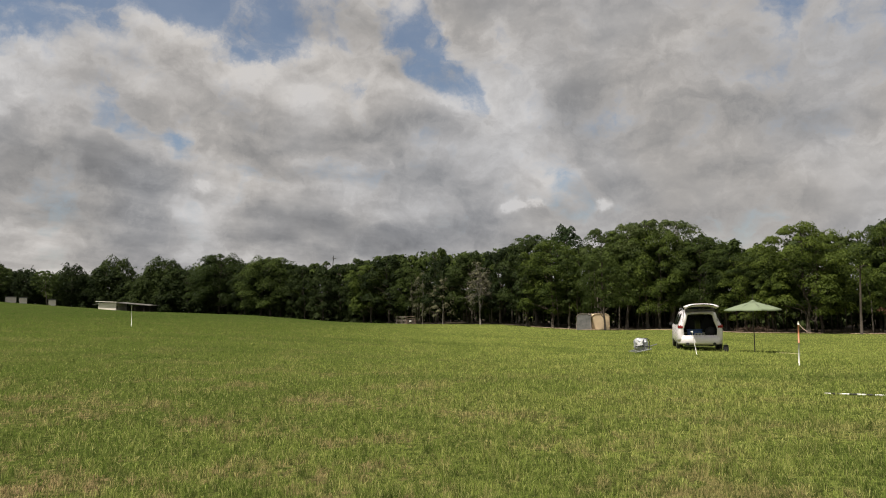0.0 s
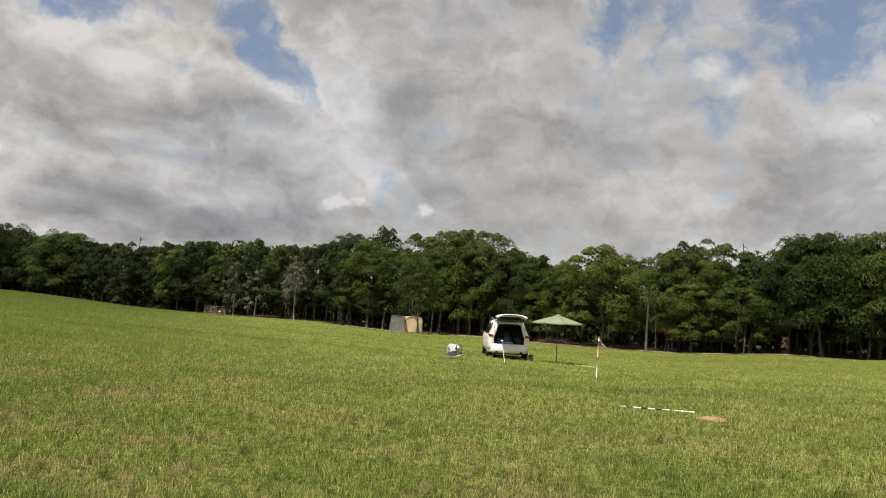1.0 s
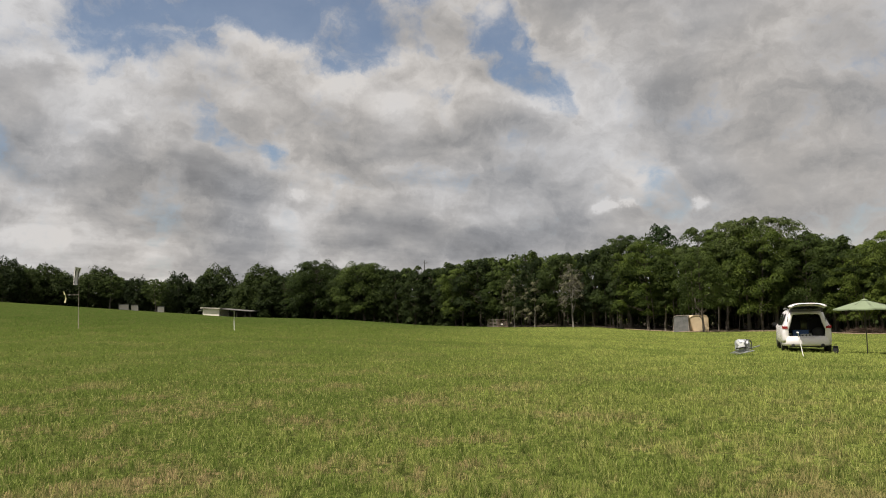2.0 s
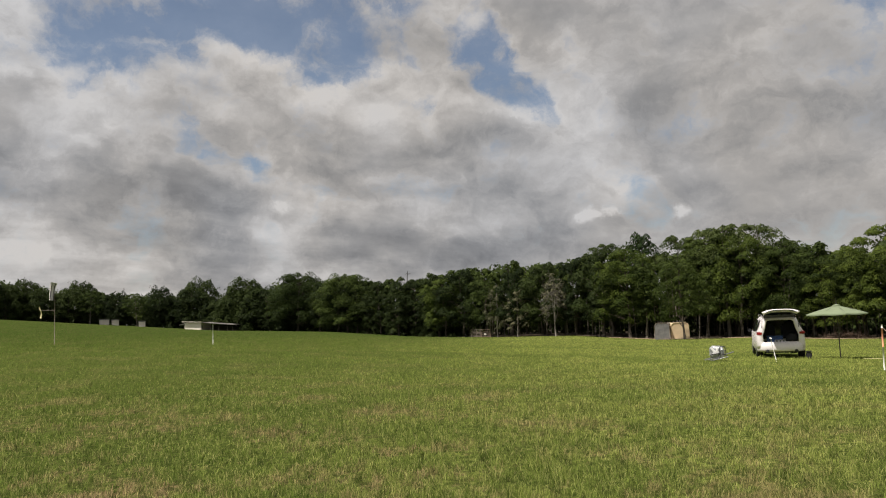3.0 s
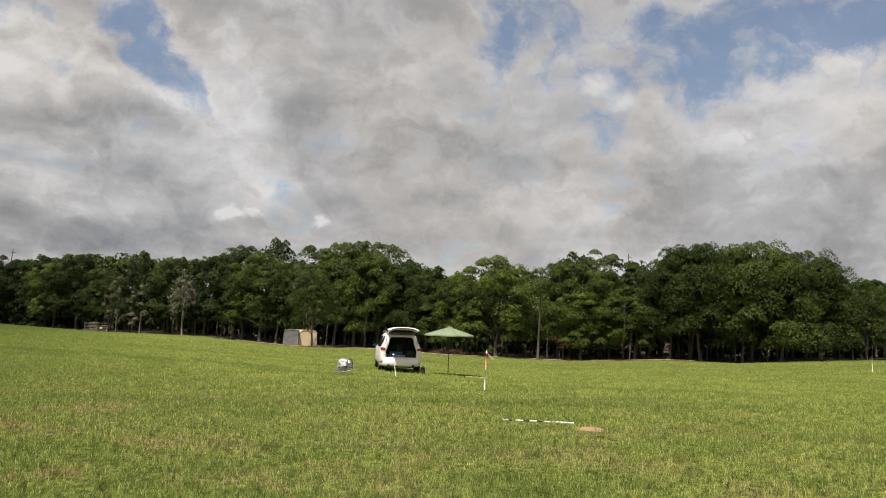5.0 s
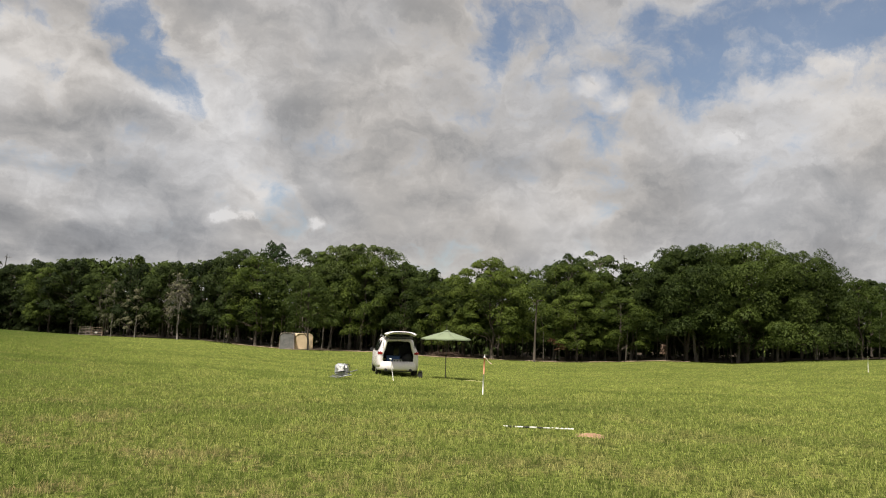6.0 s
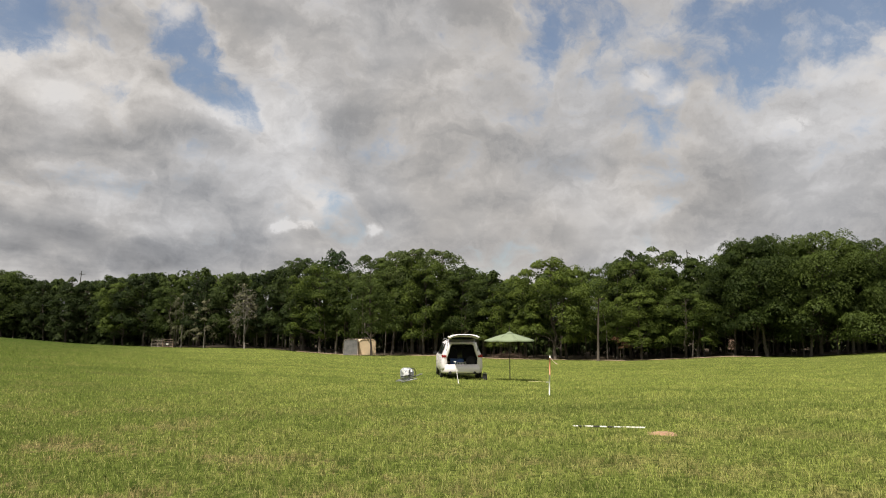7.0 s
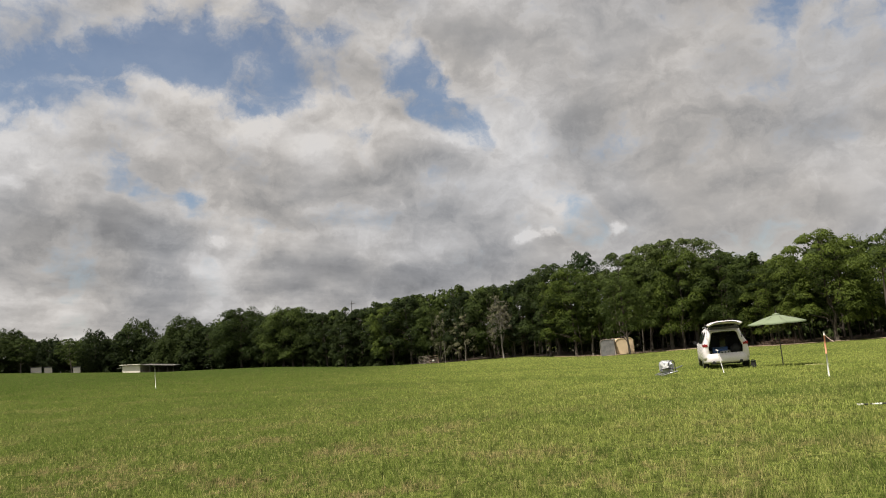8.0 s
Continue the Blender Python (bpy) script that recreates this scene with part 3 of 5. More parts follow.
def grow_dead(name, seed, height, spread, mat, label, twigs=70, leaf_mat=None):
    """A dead tree: forked grey stems and drooping twigs, with a few grey leaves."""
    rng = np.random.default_rng(seed)
    ob = thing(name, Matrix.Identity(4), label, "tree", "trees of the wood's edge")
    wood = bmesh.new()
    tips = []
    for k in range(3):
        a = k * 2.1 + rng.uniform(-0.4, 0.4)
        end = Vector((math.cos(a) * spread * 0.20, math.sin(a) * spread * 0.20, height * (1 - 0.10 * k)))
        start = Vector((0, 0, -0.2 if k == 0 else height * 0.22))
        branch(wood, rng, start, end, height * (0.016 - 0.003 * k), 0.03, 7)
        tips.append((start, end))
    ends = []
    for i in range(twigs):
        start, end = tips[i % 3]
        t = rng.uniform(0.3, 0.98)
        p = start.lerp(end, t)
        a = rng.uniform(0, 2 * math.pi)
        reach = spread * rng.uniform(0.15, 0.62) * (1.2 - t * 0.85)
        q = p + Vector((math.cos(a) * reach, math.sin(a) * reach, rng.uniform(-0.55, 0.55) * reach))
        branch(wood, rng, p, q, 0.045, 0.10, 4)
        ends.append(q)
        for _ in range(2):
            b = a + rng.uniform(-0.9, 0.9)
            branch(wood, rng, p.lerp(q, 0.6), q + Vector((math.cos(b), math.sin(b), rng.uniform(-1.2, 0.2))) * reach * 0.5, 0.032, 0.0, 3)
    part("trunk", wood, mat, ob, smooth=True)
    if leaf_mat:
        crown = new("crown", foliage("crown", leaf_mat, leaf_quads(rng, np.array([tuple(e) for e in ends]), np.full((len(ends), 3), 0.55) * np.array((1, 1, 0.6)), 9, 0.3)))
        crown.parent = ob
    return ob


def grow_pine(name, seed, height, spread, base, label):
    rng = np.random.default_rng(seed)
    ob = thing(name, Matrix.Identity(4), label, "pine tree", "trees of the wood's edge")
    wood = bmesh.new()
    tube([(0, 0, -0.3), (0.1, 0, height * 0.5), (0.0, 0.1, height)], [height * 0.014 + 0.05, height * 0.011, 0.03], 8, wood)
    centres, sizes = [], []
    for i in range(26):
        u = i / 26
        z = base + (height - base) * u
        out = spread * (1 - u * 0.55) * rng.uniform(0.4, 1.0)
        a = i * 2.39996
        c = Vector((math.cos(a) * out, math.sin(a) * out, z + 0.3))
        branch(wood, rng, (0, 0, z - 0.3), c, 0.07, 0.05, 4)
        wide = rng.uniform(0.6, 1.15)
        centres.append(tuple(c))
        sizes.append((wide, wide, wide * 0.7))
    part("trunk", wood, BARK, ob, smooth=True)
    crown = new("crown", foliage("crown", NEEDLE, leaf_quads(rng, np.array(centres), np.array(sizes), 130, 0.26, 0.2)))
    crown.parent = ob
    return ob


# Heights of the wood's skyline: compass angle and height angle.
SKYLINE_AZ = (-65.8, -39.8, -35.1, -34.2, -32.1, -29.7, -25.7, -23.0, -21.7, -20.3, -18.9, -17.4, -15.6, -13.4, -11.6, -7.4, -3.6, -2.0, 1.2, 3.7, 6.3, 9.7, 10.8, 11.8, 13.9, 15.7, 17.1, 19.3, 21.0, 22.3, 25.5, 27.0, 28.5, 30.2, 31.8, 32.9, 34.6, 35.8, 37.8, 39.0, 41.0, 43.4, 45.3, 47.8, 50.0, 51.4, 52.4, 53.1, 54.7, 56.4, 75.1)
SKYLINE_EL = (3.81, 4.12, 4.28, 3.81, 4.12, 3.71, 3.47, 2.89, 3.16, 2.85, 3.46, 2.52, 3.54, 3.62, 4.09, 3.95, 3.66, 4.06, 4.42, 4.82, 4.87, 4.85, 5.27, 5.88, 5.95, 5.91, 6.22, 6.41, 6.37, 5.10, 4.86, 4.40, 4.93, 5.51, 4.96, 4.93, 5.57, 6.15, 6.27, 5.79, 5.73, 6.62, 6.61, 6.70, 6.48, 5.88, 5.29, 4.19, 4.54, 4.19, 4.51)


def skyline_height(az, distance):
    p = spot(az, distance)
    return EYE + distance * math.tan(radians(float(np.interp(az, SKYLINE_AZ, SKYLINE_EL)))) - p.z


PLAIN = "broadleaf tree with layered green boughs at the wood's edge"
kinds = {
    "oak_a": grow_tree("oak_tree", 11, 14, 5.0, 3.2, LEAF_BRIGHT, BARK, 66, 380, 0.21, label=PLAIN),
    "oak_b": grow_tree("oak_tree", 12, 14, 4.4, 3.8, LEAF, BARK, 60, 350, 0.21,
         label=PLAIN),
    "oak_c": grow_tree("oak_tree", 13, 14, 4.0, 4.6, LEAF, PALE_BARK, 58, 320, 0.21, label="slim broadleaf tree with a pale trunk and green boughs"),
    "big": grow_tree("oak_tree", 14, 15, 6.4, 2.9, LEAF, BARK, 100, 430, 0.215, shape="wide", plump=0.56, label="great spreading oak with a dense dark green crown"),
    "far_oak": grow_tree("oak_tree", 24, 15, 6.4, 1.6, LEAF_DARK, BARK, 80, 130, 0.46, shape="wide", plump=0.85, label="rounded dark oak on the field's far side"),
    "airy": grow_tree("broadleaf_tree", 22, 14, 4.2, 5.0, LEAF_OLIVE, PALE_BARK, 40, 230, 0.22, shape="vase", label="tall airy tree with open grey-green foliage"),
    "shade_oak": grow_tree("oak_tree", 27, 14, 4.2, 3.0, LEAF_DARK, BARK, 66, 240, 0.27, plump=0.6, label="dark green broadleaf tree with full layered boughs"),
    "olive": grow_tree("broadleaf_tree", 15, 14, 3.6, 4.0, LEAF_OLIVE, PALE_BARK, 44, 210, 0.23, label="thin-crowned tree with pale olive leaves"),
    "tall": grow_tree("broadleaf_tree", 16, 14, 3.4, 5.2, LEAF, PALE_BARK, 64, 200, shape="vase", label="tall narrow tree with a high green crown"),
    "low": grow_tree("broadleaf_tree", 17, 10, 4.6, 0.6, LEAF_DARK, BARK, 70, 190, 0.34, shape="wide", plump=0.85, label="low rounded tree, dark green, at the field's far edge"),
    "pine": grow_pine("pine_tree", 18, 14, 2.6, 8.5, "pine with a bare trunk and tufted dark green top"),
    "back": grow_tree("broadleaf_tree", 21, 14, 4.2, 3.0, LEAF, BARK, 40, 70, 0.62, label="broadleaf tree standing deeper in the wood"),
    "dead": grow_dead("dead_tree", 19, 9, 4.2, DEADWOOD, "dead grey tree with bare drooping branches", 90, LEAF_GREY),
    "faded": grow_tree("broadleaf_tree", 28, 10, 3.4, 2.2, LEAF_GREY, DEADWOOD, 26, 130, 0.24, plump=0.5, label="half-dead tree with drooping grey foliage"),
    "snag": grow_dead("bare_tree", 20, 12, 2.6, DEADWOOD, "bare leafless treetop rising over the green crowns", 36),
}
NATIVE = {"far_oak": 14.5, "shade_oak": 13.5, "oak_a": 13.5, "oak_b": 13.5, "oak_c": 13.5, "big": 14.5, "olive": 13.5, "airy": 13.5, "tall": 13.5, "low": 9.7, "pine": 14, "back": 13.5, "dead": 9, "faded": 9.6, "snag": 12}
used = set()
pick = np.random.default_rng(5)


def plant(kind, az, distance, height, girth=1.0):
    """Sets a tree of a kind on the ground, scaled to a height."""
    p = spot(az, distance)
    s = height / NATIVE[kind]
    m = pose(p.x, p.y, p.z - 0.05, 0, 0, pick.uniform(0, 360))
    if kind in used:
        ob = copy_thing(kinds[kind], m)
    else:
        ob, kinds[kind].matrix_basis = kinds[kind], m
        used.add(kind)
    ob.scale = (s * girth, s * girth, s)
    return ob


# Single trees that stand out, then the rows of the wood between and behind them.
for kind, az, off, lift, girth in (
    ("airy", 11.4, 6, 1.0, 1.1), ("pine", 13.7, 8, 0.97, 1.0), ("airy", 16.0, 4, 1.0, 1.0), ("airy", 17.8, 6, 1.0, 0.9), ("airy", 19.3, 3, 1.01, 1.1), ("airy", 21.0, 5, 1.01, 1.1),
    ("oak_c", 23.4, 2, 1.02, 1.0), ("oak_a", 29.8, -3, 1.03, 1.1), ("airy", 34.3, 4, 1.0, 0.9), ("oak_b", 35.7, 6, 1.0, 0.8), ("olive", 37.8, 6, 1.0, 1.1),
    ("oak_a", 36.0, -2, 0.62, 1.3), ("oak_a", 39.0, -2, 0.62, 1.3), ("big", 43.6, 0, 1.02, 1.0), ("big", 47.6, 1, 1.02, 1.05), ("big", 51.0, 3, 1.02, 0.95),
    ("dead", 7.2, -3, 0.80, 0.8), ("faded", 4.4, -3, 0.58, 0.8), ("faded", 2.9, -3, 0.66, 0.7), ("snag", -3.9, 4, 1.07, 1.2), ("snag", 39.5, 8, 1.0, 1.0),
    ("far_oak", -38.8, 0, 1.04, 1.1), ("far_oak", -34.9, 2, 1.06, 1.15), ("far_oak", -32.2, 0, 1.04, 1.1), ("far_oak", -29.5, 3, 1.05, 1.1), ("far_oak", -26.4, 2, 1.05, 1.2), ("low", -24.2, -3, 0.95, 1.0),
    ("oak_c", -22.8, -6, 1.0, 1.2), ("far_oak", -21.4, 0, 1.06, 1.0), ("far_oak", -18.9, 4, 1.08, 1.15), ("far_oak", -15.4, 0, 1.05, 1.2), ("big", -11.8, -2, 1.04, 1.2), ("big", -8.2, 0, 1.03, 1.1), ("oak_c", -25.8, -8, 0.9, 1.2),
    ("oak_a", -0.9, -2, 0.86, 1.0), ("oak_b", 16.3, -7, 0.78, 0.9), ("oak_a", 25.8, -1, 0.80, 1.0), ("tall", 13.7, -1, 0.74, 0.9),
):
    d = edge_distance(az) + off
    plant(kind, az, d, skyline_height(az, d) * lift, girth)
for deep, gap_m, low, high in ((0.0, 4.3, 0.80, 0.99), (7.0, 4.6, 0.88, 0.99), (14.0, 5.2, 0.88, 0.98)):
    az = -43.0
    while az < 62.5:
        d = edge_distance(az) + deep + pick.uniform(-1.5, 2.5)
        left = az < -11.2
        kind = "back" if deep else pick.choice(["low", "far_oak", "far_oak", "shade_oak"] if left else ["shade_oak", "shade_oak", "shade_oak", "oak_b"] if az < 11 else ["oak_a", "oak_b", "oak_b", "oak_c", "tall"])
        if not (deep == 0.0 and (13.4 < az < 17.3 or 31.9 < az < 33.7 or -26.1 < az < -22.0)):
            plant(kind, az, d, skyline_height(az, d) * pick.uniform(low, high) * (0.93 if left else 0.86 if deep and (9.9 < az < 22.2 or 32.7 < az < 40.7) else 1.0), pick.uniform(0.9, 1.15) * (1.45 if left else 1.0))
        az += math.degrees(gap_m * (1.35 if left else 1.0) / d) * pick.uniform(0.8, 1.2)
for kind in list(kinds):
    if kind not in used:
        raise ValueError(kind)


def thicket(seed, count, near, far, low, high, size, az_from=-46, az_to=66):
    """Loose leaves over a band of depth behind the wood's edge, clumped."""
    rng = np.random.default_rng(seed)
    azs = rng.uniform(az_from, az_to, count)
    centres = []
    for a in azs:
        d = edge_distance(a) + rng.uniform(near, far)
        h = max(skyline_height(a, d), 3.0)
        p = spot(a, d)
        centres.append((p.x, p.y, p.z + h * rng.uniform(low, high)))
    wide = rng.uniform(0.9, 1.9, (count, 1)) * size
    return leaf_quads(rng, np.array(centres), wide * np.array((1, 1, 0.6)), 46, 0.72)


# Undergrowth behind and between the trunks, its leaves coloured dark as shade.
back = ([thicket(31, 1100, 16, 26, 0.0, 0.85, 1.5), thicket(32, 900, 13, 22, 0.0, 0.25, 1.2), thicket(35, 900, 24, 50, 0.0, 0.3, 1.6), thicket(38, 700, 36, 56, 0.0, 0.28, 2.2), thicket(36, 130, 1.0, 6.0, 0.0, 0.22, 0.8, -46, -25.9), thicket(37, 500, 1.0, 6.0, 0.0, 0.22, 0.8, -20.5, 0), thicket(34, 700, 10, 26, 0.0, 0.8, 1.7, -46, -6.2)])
tagged(new("deep_woods", foliage("deep_woods", SHADE_LEAF, *back)), "dense undergrowth and foliage deep in the wood, shade put into its dark colour", "woodland", kind="stuff")
stems = bmesh.new()
rng = np.random.default_rng(33)
for _ in range(300):
    a = rng.uniform(-12.4, 62.5)
    p = spot(a, edge_distance(a) + rng.uniform(0, 16), -0.1)
    h = rng.uniform(4, 9)
    tube([p, p + Vector((rng.normal(0, 0.15), rng.normal(0, 0.15), h * 0.5)), p + Vector((rng.normal(0, 0.4), rng.normal(0, 0.4), h))], [0.07 * h / 6, 0.06 * h / 6, 0.03], 5, stems, False)
part("sapling_stems", stems, PALE_BARK, None, "thin pale sapling stems standing under the canopy")
tagged(bpy.data.objects["sapling_stems"], category="saplings", kind="stuff")


# ---- things in the field ----
WHITE_PAINT = material("white_car_paint", (0.80, 0.755, 0.775), 0.28, 0, (0.73, 0.69, 0.695), 2.0, 0.5)
BLACK_TRIM = material("black_trim", (0.020, 0.020, 0.022), 0.5)
CABIN = material("dark_cabin_lining", (0.030, 0.029, 0.029), 0.9)
RUBBER = material("tyre_rubber", (0.022, 0.022, 0.022), 0.85, bump=0.3)
RIM = material("alloy_rim", (0.45, 0.45, 0.46), 0.35, 0.9)
RED_LENS = material("red_lamp_lens", (0.26, 0.016, 0.018), 0.2)
GLASS_DARK = material("tinted_glass", (0.015, 0.017, 0.018), 0.06)
WHITE_PVC = material("white_plastic_pipe", (0.90, 0.89, 0.86), 0.45, 0, (0.78, 0.76, 0.71), 3.0, 0.7)
ORANGE = material("orange_tape", (0.74, 0.30, 0.18), 0.6)
PINK_TAPE = material("faded_pink_tape", (0.78, 0.60, 0.52), 0.6)
BLACK_PAINT = material("black_paint", (0.025, 0.025, 0.025), 0.6)
CANOPY = material("pale_green_canvas", (0.20, 0.245, 0.150), 0.85, 0, (0.165, 0.205, 0.125), 3.0, 0.6, 0.2, 60)
UMBRELLA_POLE = material("dark_bronze_pole", (0.06, 0.055, 0.045), 0.5, 0.4)
SILVER = material("silver_sheet", (0.46, 0.47, 0.49), 0.40, 0.5, (0.26, 0.27, 0.29), 9.0, 0.8, 0.5, 14)
WHITE_FOAM = material("white_foam", (0.80, 0.80, 0.80), 0.6)
BLUE_BOX = material("blue_plastic", (0.03, 0.08, 0.24), 0.5)
BLACK_BAG = material("black_fabric", (0.018, 0.018, 0.020), 0.9, bump=0.4)
CREAM = material("cream_tarpaulin", (0.72, 0.57, 0.38), 0.8, 0, (0.58, 0.44, 0.28), 1.2, 0.8, 0.3, 5)
GREY_TARP = material("grey_metal_sheet", (0.17, 0.168, 0.168), 0.7, 0, (0.06, 0.06, 0.062), 1.9, 0.8, 0.3, 6)
BROWN_RAIL = material("rusty_brown_rail", (0.22, 0.14, 0.10), 0.8, 0, (0.30, 0.24, 0.19), 3.0, 0.8)
PALE_RAIL = material("weathered_pale_rail", (0.27, 0.23, 0.195), 0.85, 0, (0.17, 0.14, 0.115), 3.0, 0.8)
WALL_WHITE = material("white_siding", (0.88, 0.82, 0.73), 0.8, 0, (0.79, 0.72, 0.63), 0.8, 0.6)
ROOF_TIN = material("tin_roof", (0.20, 0.19, 0.185), 0.6, 0.1, (0.13, 0.115, 0.105), 0.7, 0.7)
DARK_WOOD = material("dark_weathered_wood", (0.060, 0.050, 0.042), 0.9)
SOCK = material("faded_windsock_cloth", (0.70, 0.68, 0.64), 0.8, 0, (0.30, 0.27, 0.26), 2.0, 0.6)
YELLOW = material("pale_yellow_plastic", (0.75, 0.68, 0.35), 0.5)
BRUSH = material("dry_brush", (0.120, 0.080, 0.058), 0.95, 0, (0.060, 0.042, 0.032), 2.0, 0.9)


def build_suv(m):
    """A white sport utility vehicle, rear end towards -y, tailgate raised. Origin on the ground under the rear bumper."""
    car = thing("suv", m, "white sport utility vehicle parked on the grass, tailgate raised", "car")
    # Outline of half a cross-section, sill to roof middle: (width share, height share).
    stations = []
    for y, width, sill, belt, roof, tuck in (
        (0.0, 0.86, 0.44, 1.02, 1.64, 0.70), (0.05, 0.905, 0.41, 1.03, 1.68, 0.705), (0.14, 0.94, 0.38, 1.04, 1.72, 0.71), (0.34, 0.962, 0.35, 1.04, 1.75, 0.71), (0.6, 0.97, 0.33, 1.04, 1.77, 0.715), (1.2, 0.965, 0.30, 1.03, 1.79, 0.73), (2.1, 0.965, 0.30, 1.02, 1.78, 0.75),
        (2.9, 0.965, 0.30, 1.01, 1.72, 0.73), (3.45, 0.96, 0.30, 1.02, 1.42, 0.76), (3.85, 0.955, 0.30, 1.06, 1.13, 0.82), (4.6, 0.92, 0.32, 0.98, 1.02, 0.84), (5.0, 0.78, 0.40, 0.80, 0.86, 0.72),
    ):
        half = [(width * 0.93, sill), (width, sill + 0.12), (width, (sill + belt) / 2), (width * 0.985, belt), (width * (tuck + 0.10 if roof > belt + 0.2 else tuck), belt + (roof - belt) * 0.45), (width * tuck, belt + (roof - belt) * 0.86), (width * tuck * 0.86, roof - 0.02), (0.0, roof)]
        stations.append([(x, y, z) for x, z in half] + [(-x, y, z) for x, z in half[-2::-1]])
    shell = bmesh.new()
    rings = [[shell.verts.new(p) for p in s] for s in stations]
    for a, b in zip(rings, rings[1:]):
        for k in range(len(a) - 1):
            shell.faces.new((a[k], a[k + 1], b[k + 1], b[k])).smooth = True
    shell.faces.new(rings[-1])
    # Rear frame round the opening of the tailgate.
    outer = stations[0]
    hole = [(x * (0.79 if z < 0.75 else min(0.79 + (z - 0.75) * 0.11, 0.88)), -0.005, 0.68 if z < 0.75 else 0.68 + (z - 0.75) * 1.04) for x, _, z in outer]
    a = rings[0]
    b = [shell.verts.new((x, y, z)) for x, y, z in hole]
    for k in range(len(a) - 1):
        shell.faces.new((a[k], b[k], b[k + 1], a[k + 1])).smooth = True
    shell.faces.new((a[0], a[-1], b[-1], b[0]))
    bmesh.ops.recalc_face_normals(shell, faces=shell.faces)
    body = part("body", shell, WHITE_PAINT, car)
    body.modifiers.new("thickness", "SOLIDIFY").thickness = 0.03
    floor = bmesh.new()
    box((1.50, 3.2, 0.06), (0, 1.68, 0.58), 0.01, floor)
    for side in (-1, 1):
        box((0.05, 3.2, 0.48), (side * 0.76, 1.68, 0.82), 0.01, floor)
        box((0.03, 2.6, 0.58), (side * 0.665, 1.45, 1.32), 0.01, floor, pose(0, 0, 0, 0, -18 * side, 0))
    box((1.14, 2.6, 0.04), (0, 1.45, 1.60), 0.01, floor)
    part("cargo_lining", floor, CABIN, car, "dark grey cargo bay lining")
    for x in (-0.42, 0.42):
        seat = bmesh.new()
        box((0.60, 0.16, 0.62), (x, 1.25, 1.08), 0.06, seat)
        box((0.28, 0.10, 0.18), (x, 1.25, 1.46), 0.05, seat)
        part("seat_back", seat, CABIN, car, "dark upright seat back with headrest")
    # Rear bumper: a skin rounded in plan and in section.
    bumper, skins = bmesh.new(), []
    for z, inset in ((0.27, 0.10), (0.30, 0.035), (0.36, 0.008), (0.45, 0.0), (0.54, 0.012), (0.60, 0.045), (0.645, 0.10), (0.66, 0.17)):
        row = []
        for i in range(25):
            u = i / 12 - 1
            row.append(bumper.verts.new((0.955 * math.copysign(abs(u) ** 0.85, u) * (1 - 0.35 * inset), -0.17 + 0.03 * u * u + 0.55 * abs(u) ** 7 + inset, z)))
        skins.append(row)
    for low, high in zip(skins, skins[1:]):
        for k in range(24):
            bumper.faces.new((low[k], low[k + 1], high[k + 1], high[k]))
    skin = part("rear_bumper", bumper, WHITE_PAINT, car, smooth=True)
    skin.modifiers.new("thickness", "SOLIDIFY").thickness = 0.02
    valance = bmesh.new()
    box((1.40, 0.14, 0.10), (0, 0.02, 0.27), 0.03, valance)
    part("lower_valance", valance, BLACK_TRIM, car, "black lower bumper trim")
    for side in (-1, 1):
        lamp = bmesh.new()
        box((0.19, 0.15, 0.16), (side * 0.79, 0.05, 1.04), 0.03, lamp)
        box((0.06, 0.28, 0.13), (side * 0.90, 0.16, 1.05), 0.02, lamp)
        part("tail_lamp", lamp, RED_LENS, car, "dark red tail lamp")
        pipe = ring_profile([(0.060, 0), (0.066, 0.02), (0.066, 0.22), (0.05, 0.24)], 14, m=pose(side * 0.56, 0.04, 0.305, 90, 0, 0))
        part("exhaust_tip", pipe, BLACK_TRIM, car, "round exhaust tip")
        window = bmesh.new()
        for y0, y1, low in ((0.42, 1.22, 0.05), (1.30, 2.18, 0.02), (2.26, 3.1, 0.02)):
            xo = side * 0.912
            xi = side * (0.712 if y0 < 1 else 0.745)
            drop = 0.10 if y1 > 3 else 0.0
            v = [window.verts.new(p) for p in ((xo + side * 0.012, y0, 1.09 + low), (xo + side * 0.012, y1, 1.08 + low), (xi + side * 0.012, y1, 1.60 - drop), (xi + side * 0.012, y0 + 0.10, 1.62))]
            window.faces.new(v if side > 0 else v[::-1])
        glass = part("side_window", window, GLASS_DARK, car, "tinted side windows")
        glass.modifiers.new("thickness", "SOLIDIFY").thickness = 0.012
        mirror = bmesh.new()
        box((0.20, 0.12, 0.17), (side * 1.04, 3.15, 1.12), 0.05, mirror)
        part("wing_mirror", mirror, BLACK_TRIM, car, "black wing mirror")
        rail = bmesh.new()
        tube([(side * 0.66, 0.5, 1.76), (side * 0.66, 0.65, 1.82), (side * 0.66, 2.5, 1.83), (side * 0.66, 2.7, 1.77)], [0.018] * 4, 6, rail)
        part("roof_rail", rail, RIM, car, "slim roof rail")
        for y in (0.86, 3.90):
            tyre = ring_profile([(0.24, -0.12), (0.35, -0.125), (0.375, -0.09), (0.38, 0.0), (0.375, 0.09), (0.35, 0.125), (0.24, 0.12)], 28, m=pose(side * 0.83, y, 0.375, 0, 90, 0))
            wheel = part("wheel", tyre, RUBBER, car, "black tyre on an alloy rim")
            hub = ring_profile([(0.25, -0.02), (0.245, 0.012), (0.20, 0.0), (0.06, 0.01), (0.05, 0.03)], 20, m=pose(side * 0.95, y, 0.375, 0, 90 * side, 0))
